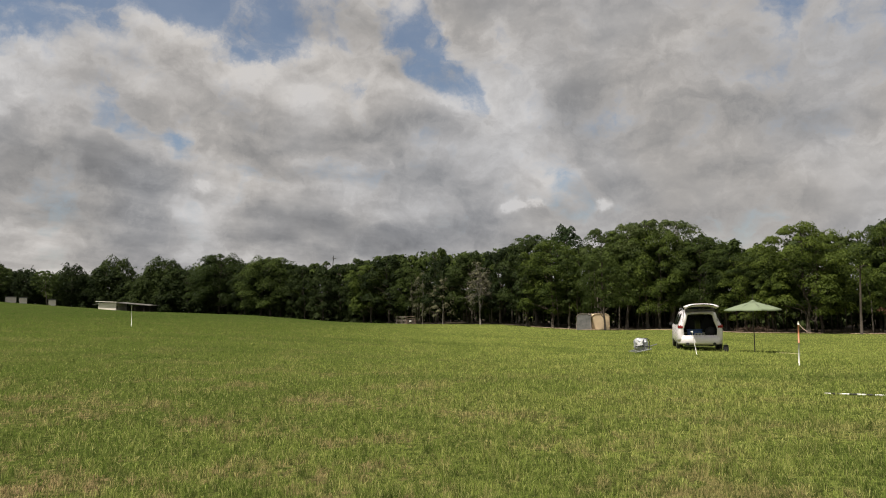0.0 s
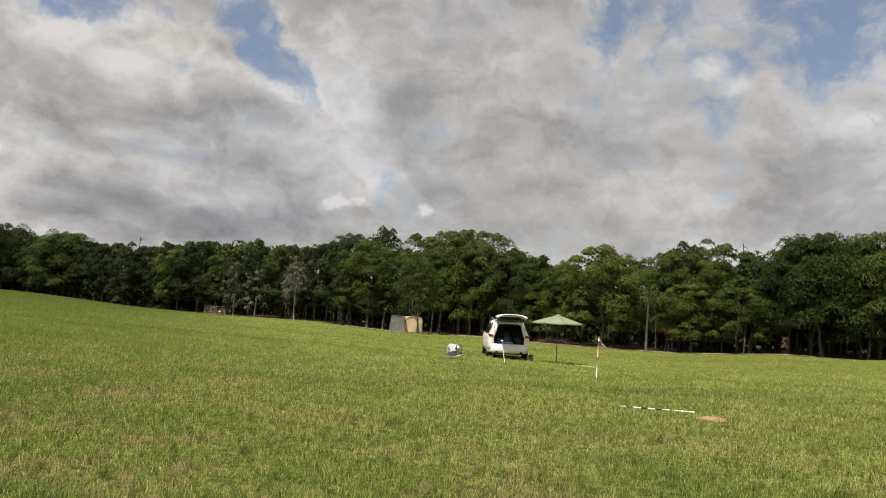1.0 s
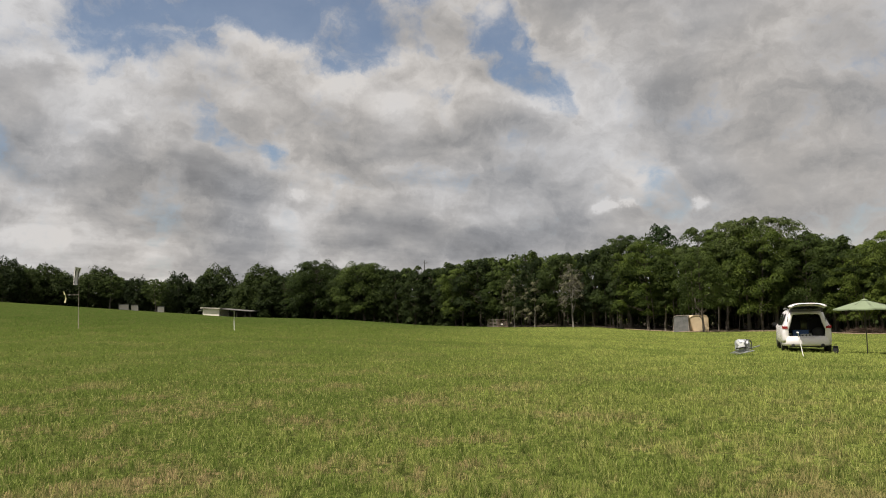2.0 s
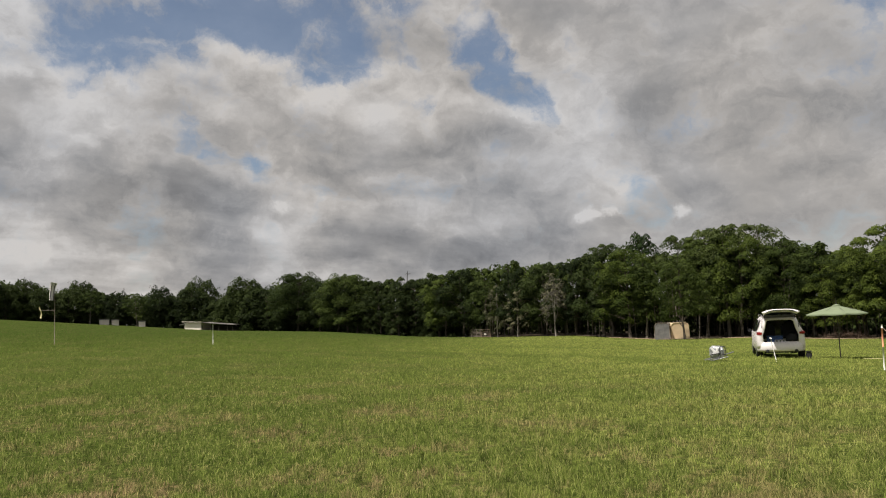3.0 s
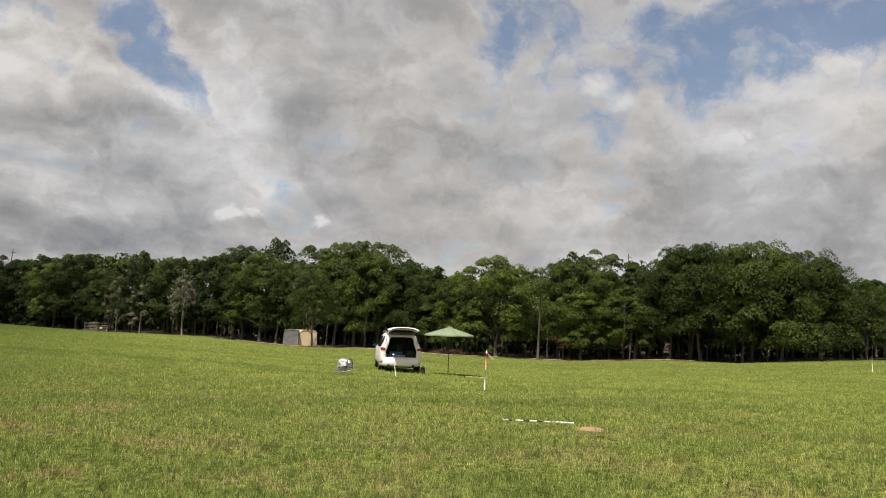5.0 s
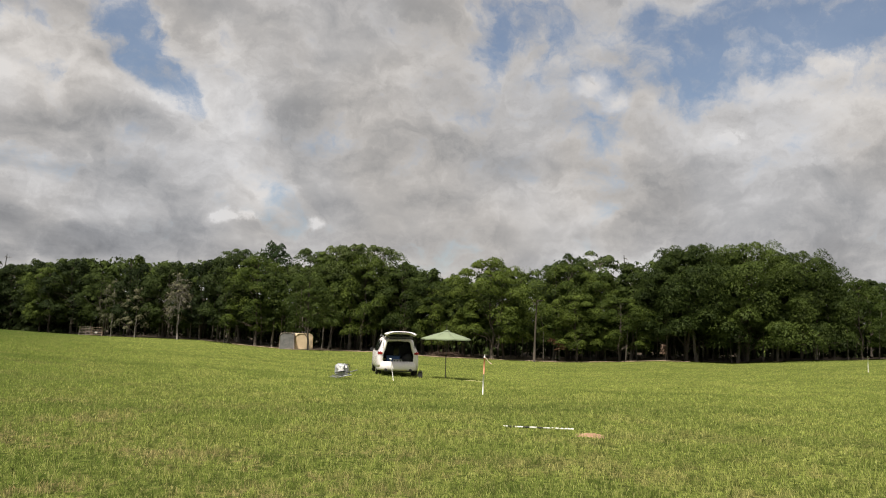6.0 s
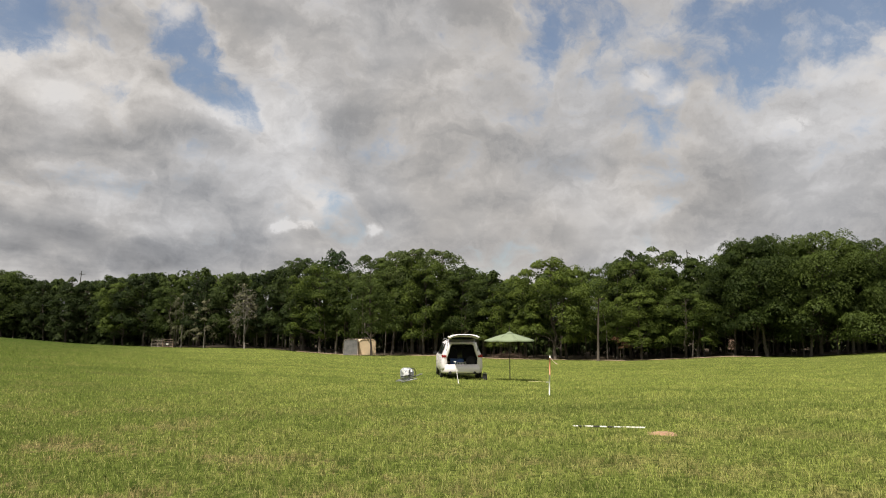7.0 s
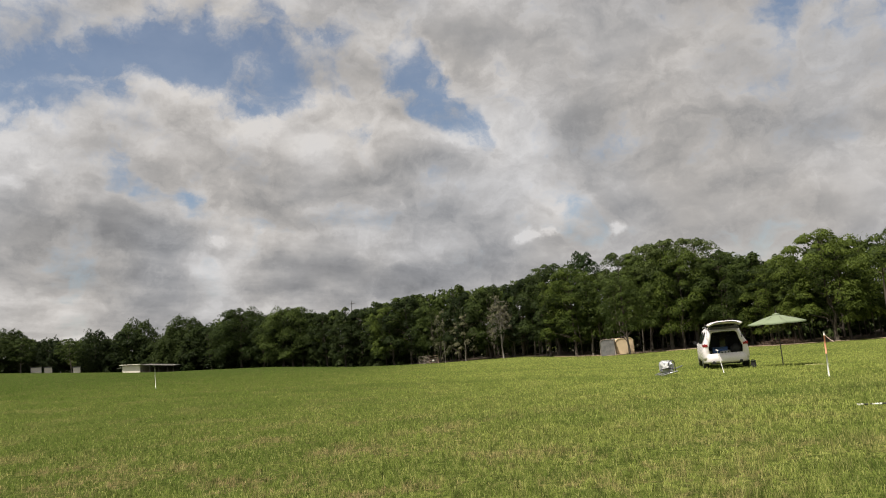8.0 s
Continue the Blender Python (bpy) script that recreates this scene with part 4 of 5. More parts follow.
            part("rim", hub, RIM, wheel)
    under = box((1.5, 4.2, 0.16), (0, 2.4, 0.36), 0.02)
    part("underbody", under, BLACK_TRIM, car, "dark underbody")
    # Raised tailgate: painted frame with a dark pane and a spoiler along the hinge.
    gate = thing("tailgate", pose(0, 0.04, 1.70, 0, 0, 0), "", "")
    gate.parent = car
    tilt = pose(0, 0, 0, -21, 0, 0)
    lower = bmesh.new()
    n_u, n_v = 14, 6
    grid = []
    for j in range(n_v + 1):
        v = j / n_v
        y = -0.52 - 0.52 * v
        half = 0.60 + 0.10 * math.sin(math.pi * min(v + 0.25, 1.0) * 0.5) - (0.10 * max(v - 0.7, 0) / 0.3)
        row = []
        for i in range(n_u + 1):
            u = i / n_u * 2 - 1
            row.append(lower.verts.new((u * half, y - 0.05 * (1 - u * u), -0.10 * u ** 4 - 0.16 * v * v + 0.02)))
        grid.append(row)
    for j in range(n_v):
        for i in range(n_u):
            lower.faces.new((grid[j][i], grid[j][i + 1], grid[j + 1][i + 1], grid[j + 1][i])).smooth = True
    bmesh.ops.transform(lower, matrix=tilt, verts=lower.verts)
    rim_line = [tilt @ Vector((u * 0.60, -1.07 - 0.05 * (1 - u * u), -0.10 * u ** 4 - 0.105)) for u in (-1, -0.8, -0.5, -0.2, 0.2, 0.5, 0.8, 1)]
    panel = part("gate_panel", lower, WHITE_PAINT, gate)
    part("gate_edge", tube(rim_line, [0.012] + [0.022] * 6 + [0.012], 6), BLACK_TRIM, gate, "dark lower edge of the raised gate")
    panel.modifiers.new("thickness", "SOLIDIFY").thickness = 0.07
    for side in (-1, 1):
        bar = box((0.05, 0.56, 0.06), (side * 0.60, -0.27, -0.02), 0.015)
        bmesh.ops.transform(bar, matrix=tilt, verts=bar.verts)
        part("gate_pillar", bar, BLACK_TRIM, gate, "dark inner frame of the gate")
    pane = box((1.18, 0.52, 0.012), (0, -0.27, 0.0))
    bmesh.ops.transform(pane, matrix=tilt, verts=pane.verts)
    part("rear_window", pane, GLASS_DARK, gate, "tinted rear window")
    spoiler = box((1.30, 0.20, 0.05), (0, -0.02, 0.05), 0.02)
    bmesh.ops.transform(spoiler, matrix=tilt, verts=spoiler.verts)
    part("spoiler", spoiler, WHITE_PAINT, gate)
    lamp = box((1.16, 0.03, 0.03), (0, -0.50, 0.055), 0.008)
    bmesh.ops.transform(lamp, matrix=tilt, verts=lamp.verts)
    part("gate_rim", lamp, BLACK_TRIM, gate, "thin dark seal along the gate")
    for x in (-0.07, 0.10):
        latch = box((0.09, 0.03, 0.05), (x, -0.86, -0.20), 0.01)
        bmesh.ops.transform(latch, matrix=tilt, verts=latch.verts)
        part("latch", latch, BLACK_TRIM, gate, "dark latch recess")
    for side in (-1, 1):
        strut = tube([(side * 0.72, 0.10, 1.20), (side * 0.68, -0.46, 1.80)], [0.014, 0.010], 6)
        part("gas_strut", strut, BLACK_TRIM, car, "black gas strut")
    return car


car_pose = facing(22.87, 35.4, -5.0)
build_suv(car_pose)


def on_car(x, y, z):
    """A pose in the vehicle's own axes."""
    return car_pose @ pose(x, y, z)


crate = thing("storage_crate", on_car(-0.20, 0.55, 0.62), "blue plastic crate in the open cargo bay", "crate")
part("crate_body", box((0.62, 0.42, 0.26), (0, 0, 0.13), 0.03), BLUE_BOX, crate)
part("crate_lid", box((0.66, 0.46, 0.04), (0, 0, 0.28), 0.015), BLUE_BOX, crate)
case = thing("tool_case", on_car(-0.02, 0.20, 0.62), "white and grey gear laid on the cargo sill", "case")
part("case_body", box((0.42, 0.20, 0.10), (0, 0, 0.09), 0.02), RIM, case)
for x in (-0.14, 0.0, 0.13):
    part("clasp", box((0.06, 0.02, 0.06), (x, -0.105, 0.09), 0.005), BLACK_TRIM, case, "dark clasp")
bag = bmesh.new()
bmesh.ops.create_icosphere(bag, subdivisions=3, radius=1)
for v in bag.verts:
    v.co = Vector((v.co.x * 0.27, v.co.y * 0.22, max(v.co.z * 0.24, -0.17))) * (1 + 0.12 * noise.noise(v.co * 2.2))
tagged(part("duffel_bag", bag, BLACK_BAG, None, smooth=True, m=on_car(0.48, 0.34, 0.79)), "black fabric bag in the cargo bay", "bag")
stake = thing("leaning_stake", facing(22.57, 30.5) @ pose(0, 0, 0, 0, -9.5, 0), "white plastic stake leaning in the grass behind the vehicle", "stake")
part("pipe", tube([(0, 0, -0.15), (0, 0, 0.45), (0.0, 0.01, 0.84)], [0.012, 0.012, 0.011], 10), WHITE_PVC, stake)
part("cap", tube([(0.03, 0, 0.83), (0.0, 0, 0.86), (-0.05, 0, 0.87)], [0.022, 0.028, 0.02], 10), WHITE_FOAM, stake, "white fitting at the top")
at = on_car(1.02, -0.05, 0).translation
box_thing = thing("tool_box", pose(at.x, at.y, ground_at(at.x, at.y), 0, 0, -25), "black tool box on the grass beside the wheel", "tool box")
part("box_body", box((0.22, 0.30, 0.26), (0, 0, 0.13), 0.03), BLACK_BAG, box_thing)
part("box_lid", box((0.24, 0.32, 0.05), (0, 0, 0.28), 0.02), BLACK_TRIM, box_thing)
part("box_handle", tube([(-0.06, 0, 0.30), (-0.05, 0, 0.35), (0.05, 0, 0.35), (0.06, 0, 0.30)], [0.012] * 4, 6), BLACK_TRIM, box_thing)


def build_umbrella(m):
    """A patio umbrella: pole, eight canvas panels on ribs, finial."""
    ob = thing("patio_umbrella", m, "pale green canvas patio umbrella on a dark pole", "umbrella")
    high, rim, wide = 2.26, 1.90, 1.22
    part("pole", tube([(0, 0, -0.15), (0, 0, high)], [0.021, 0.019], 12), UMBRELLA_POLE, ob)
    part("finial", tube([(0, 0, high - 0.02), (0, 0, high + 0.05), (0, 0, high + 0.32)], [0.03, 0.016, 0.006], 8), UMBRELLA_POLE, ob)
    part("collar", tube([(0, 0, 1.28), (0, 0, 1.36)], [0.034, 0.034], 12), UMBRELLA_POLE, ob)
    cap = ring_profile([(0.17, high - 0.065), (0.13, high - 0.03), (0.02, high + 0.012)], 16)
    part("vent_cap", cap, CANOPY, ob)
    for k in range(8):
        a0, a1 = (k + 0.5) * math.pi / 4, (k + 1.5) * math.pi / 4
        bm = bmesh.new()
        grid = []
        for j in range(7):
            v = j / 6
            row = []
            for i in range(7):
                u = i / 6
                edge0, edge1 = Vector((math.cos(a0), math.sin(a0), 0)), Vector((math.cos(a1), math.sin(a1), 0))
                flat = edge0.lerp(edge1, u) * wide * (0.06 + 0.94 * v)
                flat *= 1 - 0.035 * math.sin(math.pi * u) * v * v
                z = high - 0.03 - (high - rim) * (0.06 + 0.94 * v) + 0.015 * math.sin(math.pi * v) - 0.02 * math.sin(math.pi * u) * v
                row.append(bm.verts.new((flat.x, flat.y, z)))
            grid.append(row)
        for j in range(6):
            for i in range(6):
                bm.faces.new((grid[j][i], grid[j + 1][i], grid[j + 1][i + 1], grid[j][i + 1])).smooth = True
        hem = [(grid[6][i].co.copy(), grid[6][i].co + Vector((0, 0, -0.045))) for i in range(7)]
        low = [bm.verts.new(b) for _, b in hem]
        for i in range(6):
            bm.faces.new((grid[6][i], low[i], low[i + 1], grid[6][i + 1]))
        panel = part("canopy_panel", bm, CANOPY, ob)
        panel.modifiers.new("thickness", "SOLIDIFY").thickness = 0.004
        tip = Vector((math.cos(a0), math.sin(a0), 0)) * wide * 0.985
        part("rib", tube([(0, 0, high - 0.05), (tip.x * 0.5, tip.y * 0.5, high - (high - rim) * 0.5 - 0.01), (tip.x, tip.y, rim - 0.04)], [0.008] * 3, 5), UMBRELLA_POLE, ob)
        part("strut", tube([(0, 0, 1.33), (tip.x * 0.52, tip.y * 0.52, high - (high - rim) * 0.52 - 0.02)], [0.007] * 2, 5), UMBRELLA_POLE, ob)
    return ob


build_umbrella(facing(26.38, 36.3, 6))


def build_marker(m, top, label, tape=True, height=1.2):
    """A round field marker: white pipe, perhaps with an orange upper half and a strip of tape."""
    ob = thing("field_marker", m, label, "marker pole", "marker poles of the field")
    part("post", tube([(0, 0, -0.2), (0, 0, height * (0.51 if tape else 1.0))], [0.020 if tape else 0.016] * 2, 12), WHITE_PVC if tape else top, ob)
    if tape:
        part("upper_post", tube([(0, 0, height * 0.51), (0, 0, height * 0.92)], [0.021, 0.021], 12), top, ob, "orange upper half")
        part("post_cap", tube([(0, 0, height * 0.92), (0, 0, height)], [0.0215, 0.021], 12), WHITE_PVC, ob)
        strip = bmesh.new()
        pts = [(0.02, 0, 1.13), (0.08, 0.01, 1.05), (0.15, 0.0, 0.98), (0.22, -0.02, 0.94)]
        a = [strip.verts.new(p) for p in pts]
        b = [strip.verts.new((x, y + 0.004, z - 0.022)) for x, y, z in pts]
        for i in range(3):
            strip.faces.new((a[i], a[i + 1], b[i + 1], b[i]))
        tape_part = part("tape", strip, PINK_TAPE, ob, "fluttering strip of pale tape")
        tape_part.modifiers.new("thickness", "SOLIDIFY").thickness = 0.003
    return ob


lean = facing(29.11, 23.4)
build_marker(lean @ pose(0, 0, 0, 0, 1.6, 0), ORANGE, "white pipe with an orange upper half and flagging tape")
build_marker(facing(-17.58, 45.5), WHITE_PVC, "thin pale pipe standing in the field", False, 1.15)
build_marker(facing(54.86, 63.1), WHITE_PVC, "white pipe standing far out in the field", False, 1.15)


def build_windsock(m):
    ob = thing("windsock_mast", m, "thin mast with a limp striped windsock and side arm", "windsock")
    part("mast", tube([(0, 0, -0.2), (0, 0, 3.15)], [0.014, 0.011], 10), PALE_RAIL, ob)
    sock = tube([(-0.05, 0, 3.2), (-0.11, 0, 2.9), (-0.17, 0, 2.3)], [0.15, 0.13, 0.09], 12)
    part("sock", sock, SOCK, ob, "limp faded windsock")
    for x in (-0.21, -0.06):
        stripe = tube([(x + 0.08, -0.11, 3.14), (x + 0.03, -0.12, 2.9), (x - 0.02, -0.085, 2.35)], [0.022] * 3, 6)
        part("stripe", stripe, BLACK_PAINT, ob, "dark stripe down the sock")
    part("arm", tube([(0, 0, 1.78), (-0.66, 0, 1.78)], [0.013, 0.011], 8), PALE_RAIL, ob)
    part("arm_end", tube([(-0.66, 0, 1.78), (-0.69, 0, 1.90), (-0.72, 0, 1.98)], [0.022, 0.03, 0.02], 8), YELLOW, ob, "yellow fitting on the arm")
    part("pennant", tube([(-0.64, 0, 1.78), (-0.60, 0, 1.6), (-0.64, 0, 1.38)], [0.02, 0.035, 0.045], 6), YELLOW, ob, "hanging yellow ribbon")
    return ob


build_windsock(facing(-27.75, 44.3))

# The pole that lies in the grass, banded black and white, and the bare earth at its end.
rod_from, rod_to = spot(30.55, 15.2, 0.03), spot(35.65, 15.1, 0.04)
span = rod_to - rod_from
lying = thing("lying_pole", Matrix.Translation(rod_from), "white pole with black bands lying in the grass", "pole")
for a, b, mat, name in ((0.0, 0.08, WHITE_PVC, "white_section"), (0.08, 0.18, BLACK_PAINT, "black_band"), (0.18, 0.29, WHITE_PVC, "white_section"), (0.29, 0.38, BLACK_PAINT, "black_band"), (0.38, 0.48, WHITE_PVC, "white_section"), (0.48, 0.575, BLACK_PAINT, "black_band"), (0.575, 1.0, WHITE_PVC, "white_section")):
    part(name, tube([tuple(span * a), tuple(span * b)], [0.015, 0.015], 10), mat, lying, "black painted band" if name == "black_band" else "")
cane_from, cane_to = spot(27.72, 34.5, 0.07), spot(29.16, 34.2, 0.07)
cane = thing("lying_cane", Matrix.Translation(cane_from), "thin pale cane lying in the grass beyond the umbrella", "cane")
part("shaft", tube([(0, 0, 0), tuple((cane_to - cane_from) * 0.5 + Vector((0, 0, 0.01))), tuple(cane_to - cane_from)], [0.008] * 3, 8), YELLOW, cane)
part("grip", tube([tuple((cane_to - cane_from) * 0.9), tuple((cane_to - cane_from) * 1.03)], [0.014] * 2, 8), WHITE_PVC, cane)
mound = bmesh.new()
bmesh.ops.create_grid(mound, x_segments=24, y_segments=16, size=1)
for v in mound.verts:
    r = math.hypot(v.co.x, v.co.y) * (1 + 0.55 * noise.noise((v.co.x * 1.8, v.co.y * 1.8, 6)))
    v.co = Vector((v.co.x * 0.26, v.co.y * 0.24, max(0.0, 1 - r * r) * 0.045 * (1 + 0.7 * noise.noise((v.co.x * 3, v.co.y * 3, 1))) - 0.012))
earth = facing(36.75, 14.5, 0, 0.01)
tagged(part("earth_mound", mound, CLAY, None, smooth=True, m=earth), "small mound of bare reddish earth in the grass", "earth mound")


def build_wrapped_chair(m):
    """A folding frame with a silver sheet crumpled over it."""
    ob = thing("covered_camp_chair", m, "silver sheet draped over a folding camp chair", "camp chair")
    ob.scale = (0.78, 0.8, 0.95)
    rng = np.random.default_rng(8)
    sheet = bmesh.new()
    bmesh.ops.create_icosphere(sheet, subdivisions=4, radius=1)
    for v in sheet.verts:
        c = v.co.copy()
        c = Vector((math.copysign(abs(c.x) ** 0.6, c.x) * 0.34, math.copysign(abs(c.y) ** 0.6, c.y) * 0.30, math.copysign(abs(c.z) ** 0.7, c.z) * 0.25 + 0.32))
        c *= 1 + 0.10 * noise.noise(v.co * 2.6) + 0.05 * noise.noise(v.co * 7)
        v.co = c
    part("sheet", sheet, SILVER, ob, "crumpled silver reflective sheet")
    for x0, z0, x1, z1 in ((-0.26, 0.54, -0.06, 0.30), (-0.20, 0.27, 0.14, 0.34), (-0.02, 0.34, 0.06, 0.52)):
        part("white_strap", box((math.hypot(x1 - x0, z1 - z0), 0.03, 0.10), ((x0 + x1) / 2, -0.335, (z0 + z1) / 2), 0.012, turn=pose(0, 0, 0, 0, -math.degrees(math.atan2(z1 - z0, x1 - x0)), 0)), WHITE_FOAM, ob, "bright white fold of the sheet")
    hoop = [(0.10, -0.34, 0.10), (0.12, -0.36, 0.50), (0.20, -0.36, 0.58), (0.34, -0.33, 0.56), (0.40, -0.30, 0.46), (0.40, -0.28, 0.10)]
    part("side_hoop", tube(hoop, [0.022] * len(hoop), 8), BLACK_TRIM, ob, "dark bent tube of the chair's side")
    part("seat_rail", tube([(-0.30, -0.36, 0.24), (0.10, -0.38, 0.30), (0.40, -0.30, 0.24)], [0.02] * 3, 8), BLACK_TRIM, ob, "dark rail along the seat")
    for a, b in (((-0.55, -0.30, 0.03), (0.30, -0.25, 0.18)), ((-0.40, 0.2, 0.03), (0.75, -0.15, 0.34)), ((-0.60, -0.1, 0.04), (0.1, 0.25, 0.22)), ((-0.3, -0.38, 0.02), (0.5, -0.3, 0.16))):
        part("frame_tube", tube([a, b], [0.022, 0.022], 8), SILVER, ob, "grey metal frame tube")
    return ob


build_wrapped_chair(facing(18.78, 30.5, 0))


# ---- along the wood's edge ----
def build_gate(m):
    ob = thing("livestock_panel", m, "pale tubular gate panel standing by the trees", "gate")
    for i in range(6):
        part("rail", tube([(-0.92, 0, 0.12 + 0.22 * i), (0.92, 0, 0.12 + 0.22 * i)], [0.035, 0.035], 8), PALE_RAIL, ob)
    for x in (-0.92, 0.0, 0.92):
        part("upright", tube([(x, 0, -0.1), (x, 0, 1.30)], [0.04, 0.04], 8), PALE_RAIL, ob)
    return ob


build_gate(facing(1.36, 126.2, -8))
trailer = thing("stock_pen_panel", facing(2.02, 126.2, 6), "dark brown pen panel with a white sign", "gate")
for i in range(4):
    part("rail", tube([(-0.74, 0, 0.15 + 0.36 * i), (0.74, 0, 0.15 + 0.36 * i)], [0.03, 0.03], 8), BROWN_RAIL, trailer)
for x in (-0.74, 0.74):
    part("upright", tube([(x, 0, -0.1), (x, 0, 1.28)], [0.045, 0.045], 8), BROWN_RAIL, trailer)
part("backing", box((1.45, 0.03, 0.75), (0, 0.05, 0.45)), DARK_WOOD, trailer, "dark boards behind the rails")
part("sign_plate", box((0.36, 0.02, 0.26), (-0.08, -0.05, 0.50), 0.01), SOCK, trailer, "plain white plate")


def build_shelter(m, wide, deep, high, mat, rim, label):
    """A small fabric-covered shelter with a rounded roof."""
    ob = thing("storage_shelter", m, label, "shelter", "shelters under the trees")
    bm = bmesh.new()
    section = [(-wide / 2, 0), (-wide / 2, high * 0.80), (-wide * 0.44, high * 0.93), (-wide * 0.30, high), (wide * 0.30, high), (wide * 0.44, high * 0.93), (wide / 2, high * 0.80), (wide / 2, 0)]
    rows = [[bm.verts.new((x * (1 + 0.02 * noise.noise((x, k, z))), deep * k / 4, z)) for x, z in section] for k in range(5)]
    for a, b in zip(rows, rows[1:]):
        for i in range(len(a) - 1):
            bm.faces.new((a[i], b[i], b[i + 1], a[i + 1]))
    bm.faces.new(rows[0])
    bm.faces.new(rows[-1][::-1])
    part("cover", bm, mat, ob)
    for x, z in section[1:-1:2]:
        part("hoop_seam", tube([(x, -0.02, z), (x, deep + 0.02, z)], [0.03, 0.03], 6), rim, ob)
    for x in (-wide / 2, wide / 2):
        part("corner_post", tube([(x, -0.03, -0.05), (x, -0.03, high * 0.82)], [0.045, 0.045], 8), rim, ob)
    # Bow over the open end, following the section.
    part("end_bow", tube([(x, -0.03, z) for x, z in section], [0.04] * len(section), 6), rim, ob)
    return ob


build_shelter(facing(14.77, 97.0, 10), 1.8, 3.0, 2.0, GREY_TARP, PALE_RAIL, "grey sheeted storage shelter under the trees")
build_shelter(facing(15.99, 97.8, -16), 2.2, 3.2, 2.0, CREAM, CREAM, "cream tarpaulin storage shelter under the trees")


def build_barn(m):
    """A long low farm shed: a pale block with an open lean-to beside it."""
    ob = thing("farm_shed", m, "low pale farm shed with a long open lean-to", "shed")
    part("wall", box((4.4, 5.0, 2.55), (-4.0, 2.5, 1.125), 0.03), WALL_WHITE, ob)
    part("roof", box((5.2, 6.0, 0.14), (-4.0, 2.5, 2.56), 0.04, turn=pose(0, 0, 0, -1.5, 3, 0)), ROOF_TIN, ob)
    part("lean_to_roof", box((8.8, 5.8, 0.12), (2.4, 2.5, 1.95), 0.03, turn=pose(0, 0, 0, 0.5, 6.5, 0)), ROOF_TIN, ob)
    part("awning", box((1.5, 5.0, 0.12), (-6.9, 2.5, 2.1), 0.03, turn=pose(0, 0, 0, 0, -14, 0)), ROOF_TIN, ob)
    part("fascia", box((5.2, 0.06, 0.16), (-4.0, -0.54, 2.64), 0.02, turn=pose(0, 0, 0, 0, 3, 0)), WALL_WHITE, ob, "pale fascia board along the roof edge")
    part("back_wall", box((8.0, 0.15, 1.7), (2.3, 5.0, 0.65)), DARK_WOOD, ob, "dark open bay under the lean-to")
    for x in (-1.6, 0.6, 2.8, 5.0, 6.4):
        part("post", box((0.14, 0.14, 1.6), (x, 0.1, 0.70 - 0.03 * x)), DARK_WOOD, ob)
    return ob


barn = build_barn(facing(-18.12, 185.2, 26, -0.15))
barn.scale = (0.93, 1.0, 0.82)
for az, wide in ((-24.9, 2.2), (-24.2, 1.6), (-22.5, 1.5)):
    cot = thing("far_outbuilding", facing(az, edge_distance(az) - 5.0), "small pale outbuilding far behind the field", "outbuilding", "far outbuildings")
    part("wall", box((wide, 3.0, 1.3), (0, 0, 0.55), 0.03), WALL_WHITE, cot)
    part("roof", box((wide + 0.3, 3.3, 0.2), (0, 0, 1.28), 0.08), ROOF_TIN, cot)

heap = bmesh.new()
rng = np.random.default_rng(41)
for _ in range(420):
    u = rng.uniform(-1, 1)
    h = 0.70 * (1 - abs(u) ** 2.2)
    p = Vector((u * 2.2, rng.normal(0, 0.5), rng.uniform(0, max(h, 0.08))))
    way = Vector(rng.normal(0, 1, 3))
    way.z *= 0.35
    way = way.normalized() * rng.uniform(0.3, 0.9)
    tube([p - way, p + way], [rng.uniform(0.012, 0.04), 0.01], 4, heap, False)
tagged(part("brush_pile", heap, BRUSH, None, m=facing(26.42, 94.6)), "heap of dry brown brushwood beside the track", "brush pile")


# A standing dead trunk, a rusty sapling and a hanging clump of dead leaves at the wood's edge.
dead_trunk = thing("standing_dead_trunk", facing(32.9, 91.5), "tall dead trunk, broken off at the top", "dead trunk")
part("stem", tube([(0, 0, -0.2), (0.05, 0, 2.5), (0.12, 0, 5.0), (0.2, 0, 7.2)], [0.15, 0.12, 0.095, 0.06], 8), BARK, dead_trunk)
part("stub", tube([(0.18, 0, 6.9), (0.45, 0.1, 7.15), (0.85, 0.2, 7.2)], [0.06, 0.05, 0.015], 6), BARK, dead_trunk)
part("stub", tube([(0.15, 0, 6.6), (-0.2, 0.1, 6.9), (-0.5, 0.1, 7.25)], [0.05, 0.035, 0.012], 6), BARK, dead_trunk)


def leaf_clump(name, m, centres, size, mat, label, stem):
    """A small stem with a few tufts of leaves."""
    ob = thing(name, m, label, "sapling")
    part("stem", tube(stem, [0.035, 0.03, 0.015], 6), BARK, ob)
    made = new("leaves", foliage("leaves", mat, leaf_quads(np.random.default_rng(61), np.array(centres), np.array([size] * len(centres)), 70, 0.22)))
    made.parent = ob
    return ob


leaf_clump("rusty_sapling", facing(34.46, 93.4), ((0, 0, 2.3), (0.6, 0.1, 2.0), (-0.5, 0, 2.6), (0.3, 0, 1.6), (0.9, 0, 1.7)), (0.5, 0.5, 0.22), LEAF_RUST, "thin sapling with rusty brown leaves", [(0, 0, -0.1), (0.05, 0, 1.2), (0, 0, 2.4)])
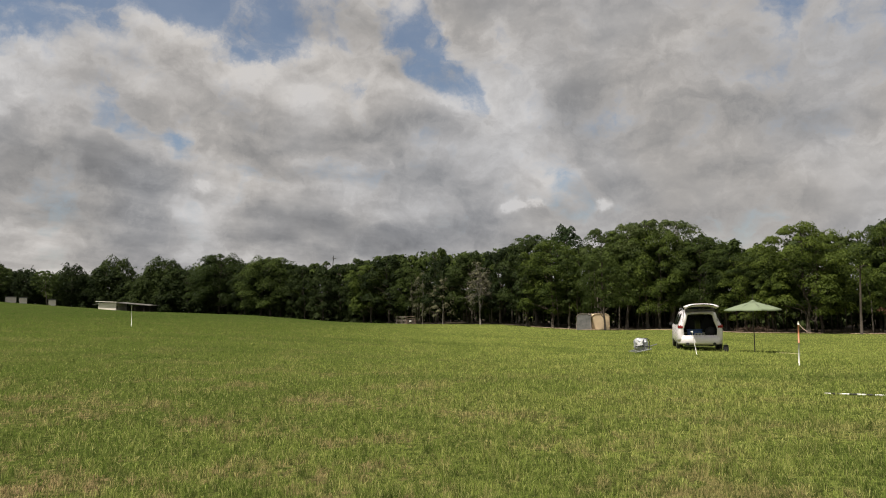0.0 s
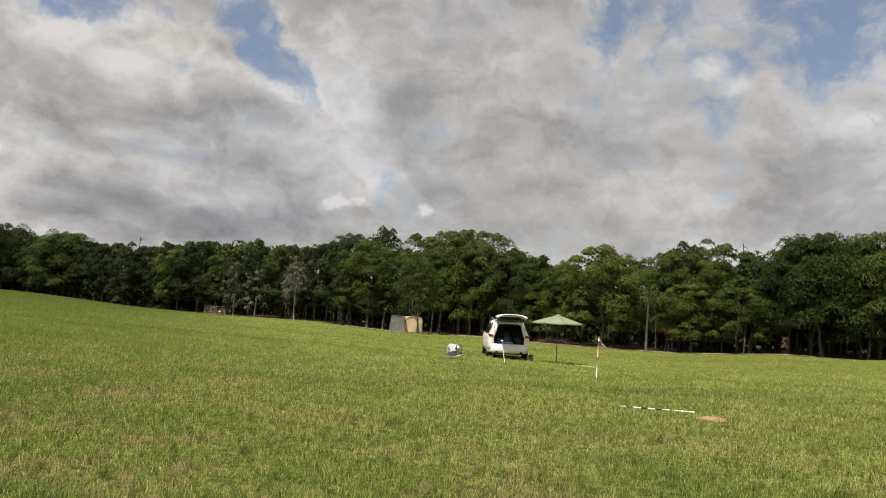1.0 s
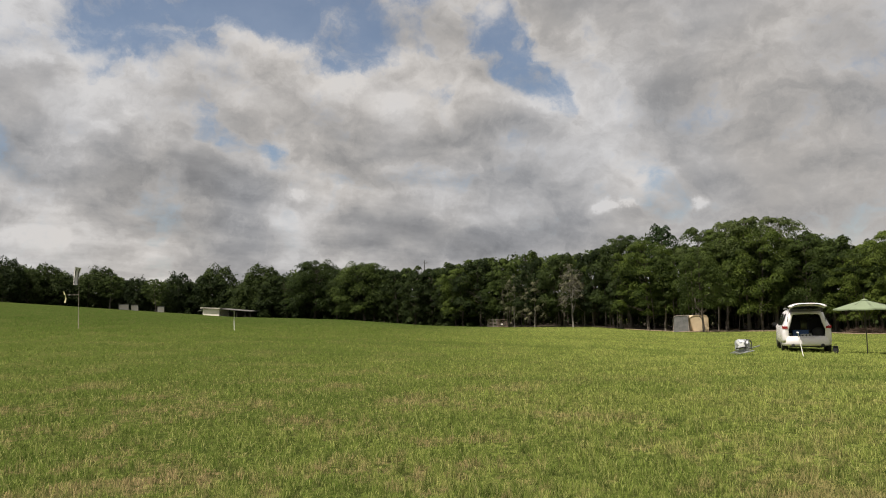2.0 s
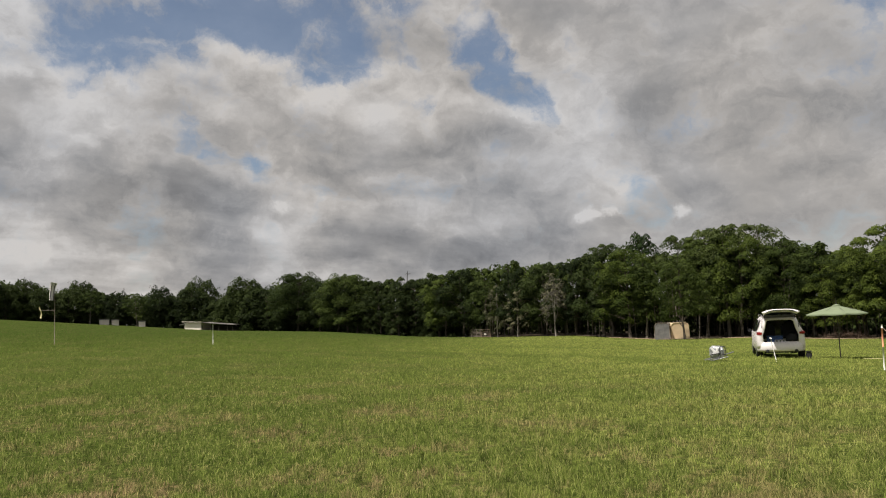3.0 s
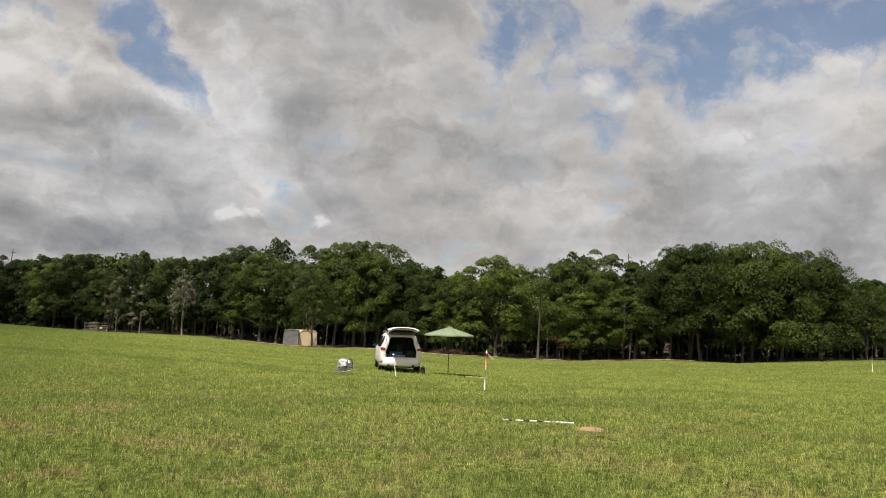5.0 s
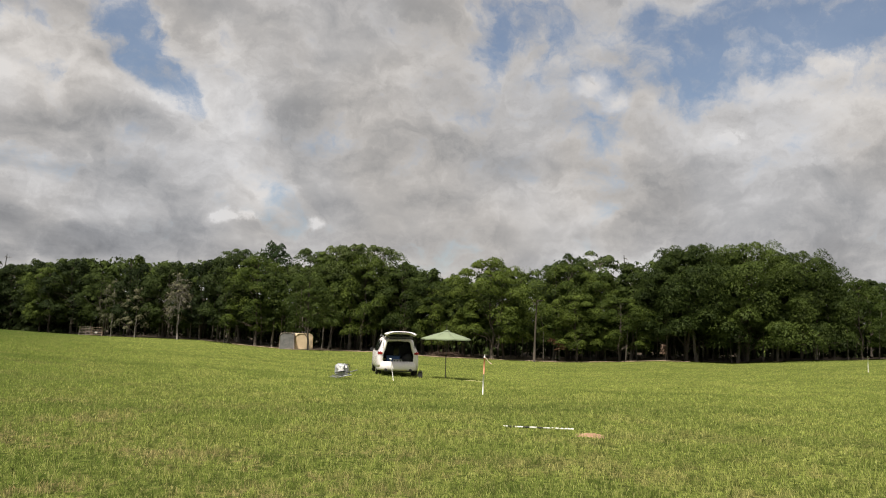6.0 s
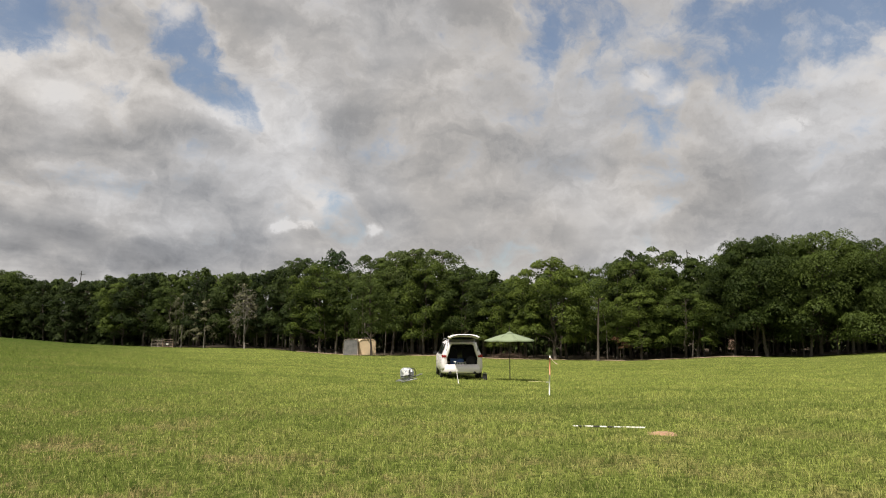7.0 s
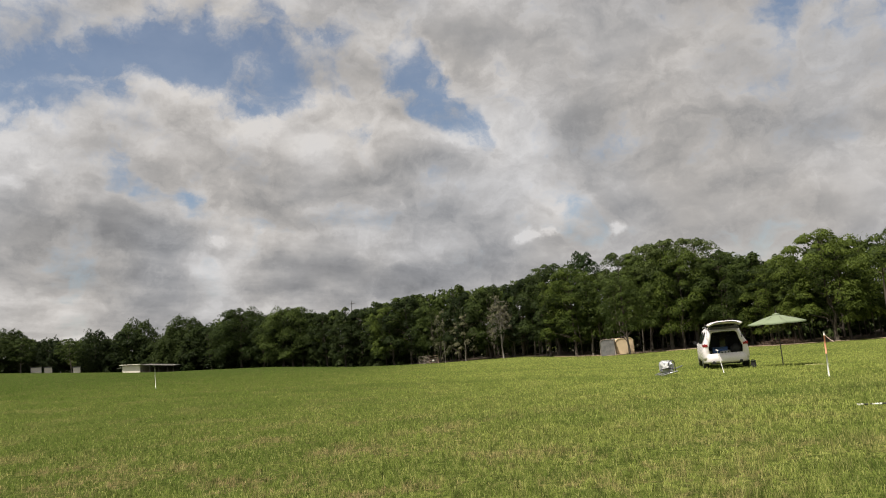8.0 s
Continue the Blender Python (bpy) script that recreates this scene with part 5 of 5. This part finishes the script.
leaf_clump("withered_sapling", facing(42.03, 93.4), ((0, 0, 1.5), (0, 0, 1.2), (0.05, 0, 1.8), (0, 0, 0.95)), (0.36, 0.36, 0.2), LEAF_WITHERED, "withered sapling with a round tuft of brown leaves", [(0, 0, -0.1), (0.02, 0, 0.9), (0, 0, 1.7)])


# ---- grass ----
def blades(seed, count, near, far, az_from=-45.0, az_to=62.0):
    """Bent blades of mown grass, laid over by the mower towards the wood, thinning out and standing for whole tufts with distance."""
    rng = np.random.default_rng(seed)
    r = near * (far / near) ** (rng.uniform(0, 1, count) ** 1.2)
    a = rng.uniform(az_from, az_to, count)
    keep = r < np.interp(a, EDGE_AZ, EDGE_D) - 5.6
    r, a, count = r[keep], np.radians(a[keep]), int(keep.sum())
    x, y = r * np.sin(a), r * np.cos(a)
    clump = np.array([noise.noise((px * 1.3, py * 1.3, 5.0)) for px, py in zip(x, y)])
    z = np.array([ground_at(px, py) for px, py in zip(x, y)])
    tuft = np.array([noise.noise((px * 4.5, py * 4.5, 9.0)) for px, py in zip(x, y)])
    h = 0.066 * (1 + 0.5 * clump + 1.0 * tuft) * rng.uniform(0.5, 1.35, count)
    w = 0.00078 * r * np.interp(r, (10, 40), (1.0, 0.72)) * rng.uniform(0.6, 1.4, count)
    turn = rng.normal(-0.14, 1.1, count)
    lean = rng.uniform(0.15, 1.15, count) * h
    none = np.zeros(count)
    side = np.stack([np.cos(turn), np.sin(turn), none], 1)
    fall = np.stack([-np.sin(turn), np.cos(turn), none], 1)
    root = np.stack([x, y, z - 0.005], 1)
    up = np.array((0, 0, 1.0))
    mid = root + up * (h * 0.55)[:, None] + fall * (lean * 0.4)[:, None]
    tip = root + up * (h * 0.75)[:, None] + fall * lean[:, None]
    half = side * (w / 2)[:, None]
    level = (0.35 + 0.55 * np.clip((r - 8) / 32, 0, 1))[:, None]
    facet = up * (lean * 0.4)[:, None] - fall * (h * 0.55)[:, None]
    facet /= np.linalg.norm(facet, axis=1, keepdims=True)
    shade = up * level + facet * (1 - level) + rng.normal(0, 0.45, (count, 3)) * np.array((1, 1, 0.3))
    shade /= np.linalg.norm(shade, axis=1, keepdims=True)
    return np.stack([root - half * 0.3, mid + half, tip, mid - half], 1), shade


def tall_blades(seed, count, near, far, az_from=-45.0, az_to=62.0):
    """Longer blades that the mower left standing, in tufts."""
    rng = np.random.default_rng(seed)
    r = near * (far / near) ** rng.uniform(0, 1, count)
    a = np.radians(rng.uniform(az_from, az_to, count))
    x, y = r * np.sin(a), r * np.cos(a)
    tuft = np.array([noise.noise((px * 2.2, py * 2.2, 14.0)) + 0.6 * noise.noise((px * 7.0, py * 7.0, 3.0)) for px, py in zip(x, y)])
    keep = tuft > rng.uniform(0.0, 0.35, count)
    x, y, r, tuft = x[keep], y[keep], r[keep], tuft[keep]
    count = len(x)
    z = np.array([ground_at(px, py) for px, py in zip(x, y)])
    h = (0.070 + 0.085 * np.clip(tuft, 0, 1)) * rng.uniform(0.6, 1.5, count)
    w = 0.00058 * r * np.interp(r, (10, 40), (1.0, 0.7)) * rng.uniform(0.7, 1.3, count)
    turn = rng.uniform(0, 2 * np.pi, count)
    bend = rng.uniform(0.1, 0.75, count) * h
    none = np.zeros(count)
    fall = np.stack([np.cos(turn), np.sin(turn), none], 1)
    sight = np.stack([y / r, -x / r, none], 1)
    up = np.array((0, 0, 1.0))
    root = np.stack([x, y, z - 0.005], 1)
    mid = root + up * (h * 0.6)[:, None] + fall * (bend * 0.35)[:, None]
    tip = root + up * (h * 0.96)[:, None] + fall * bend[:, None]
    half = sight * (w / 2)[:, None]
    shade = up * 0.8 + rng.normal(0, 0.5, (count, 3)) * np.array((1, 1, 0.3))
    shade /= np.linalg.norm(shade, axis=1, keepdims=True)
    return np.stack([root - half * 0.4, mid + half * 0.8, tip, mid - half * 0.8], 1), shade


low, tall = blades(51, 470000, 5.4, 168.0), tall_blades(52, 330000, 5.4, 70.0)
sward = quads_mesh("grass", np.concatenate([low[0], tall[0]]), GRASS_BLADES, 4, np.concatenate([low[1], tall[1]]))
tagged(new("grass", sward), "short mown grass blades, green mixed with straw", "grass", kind="stuff")
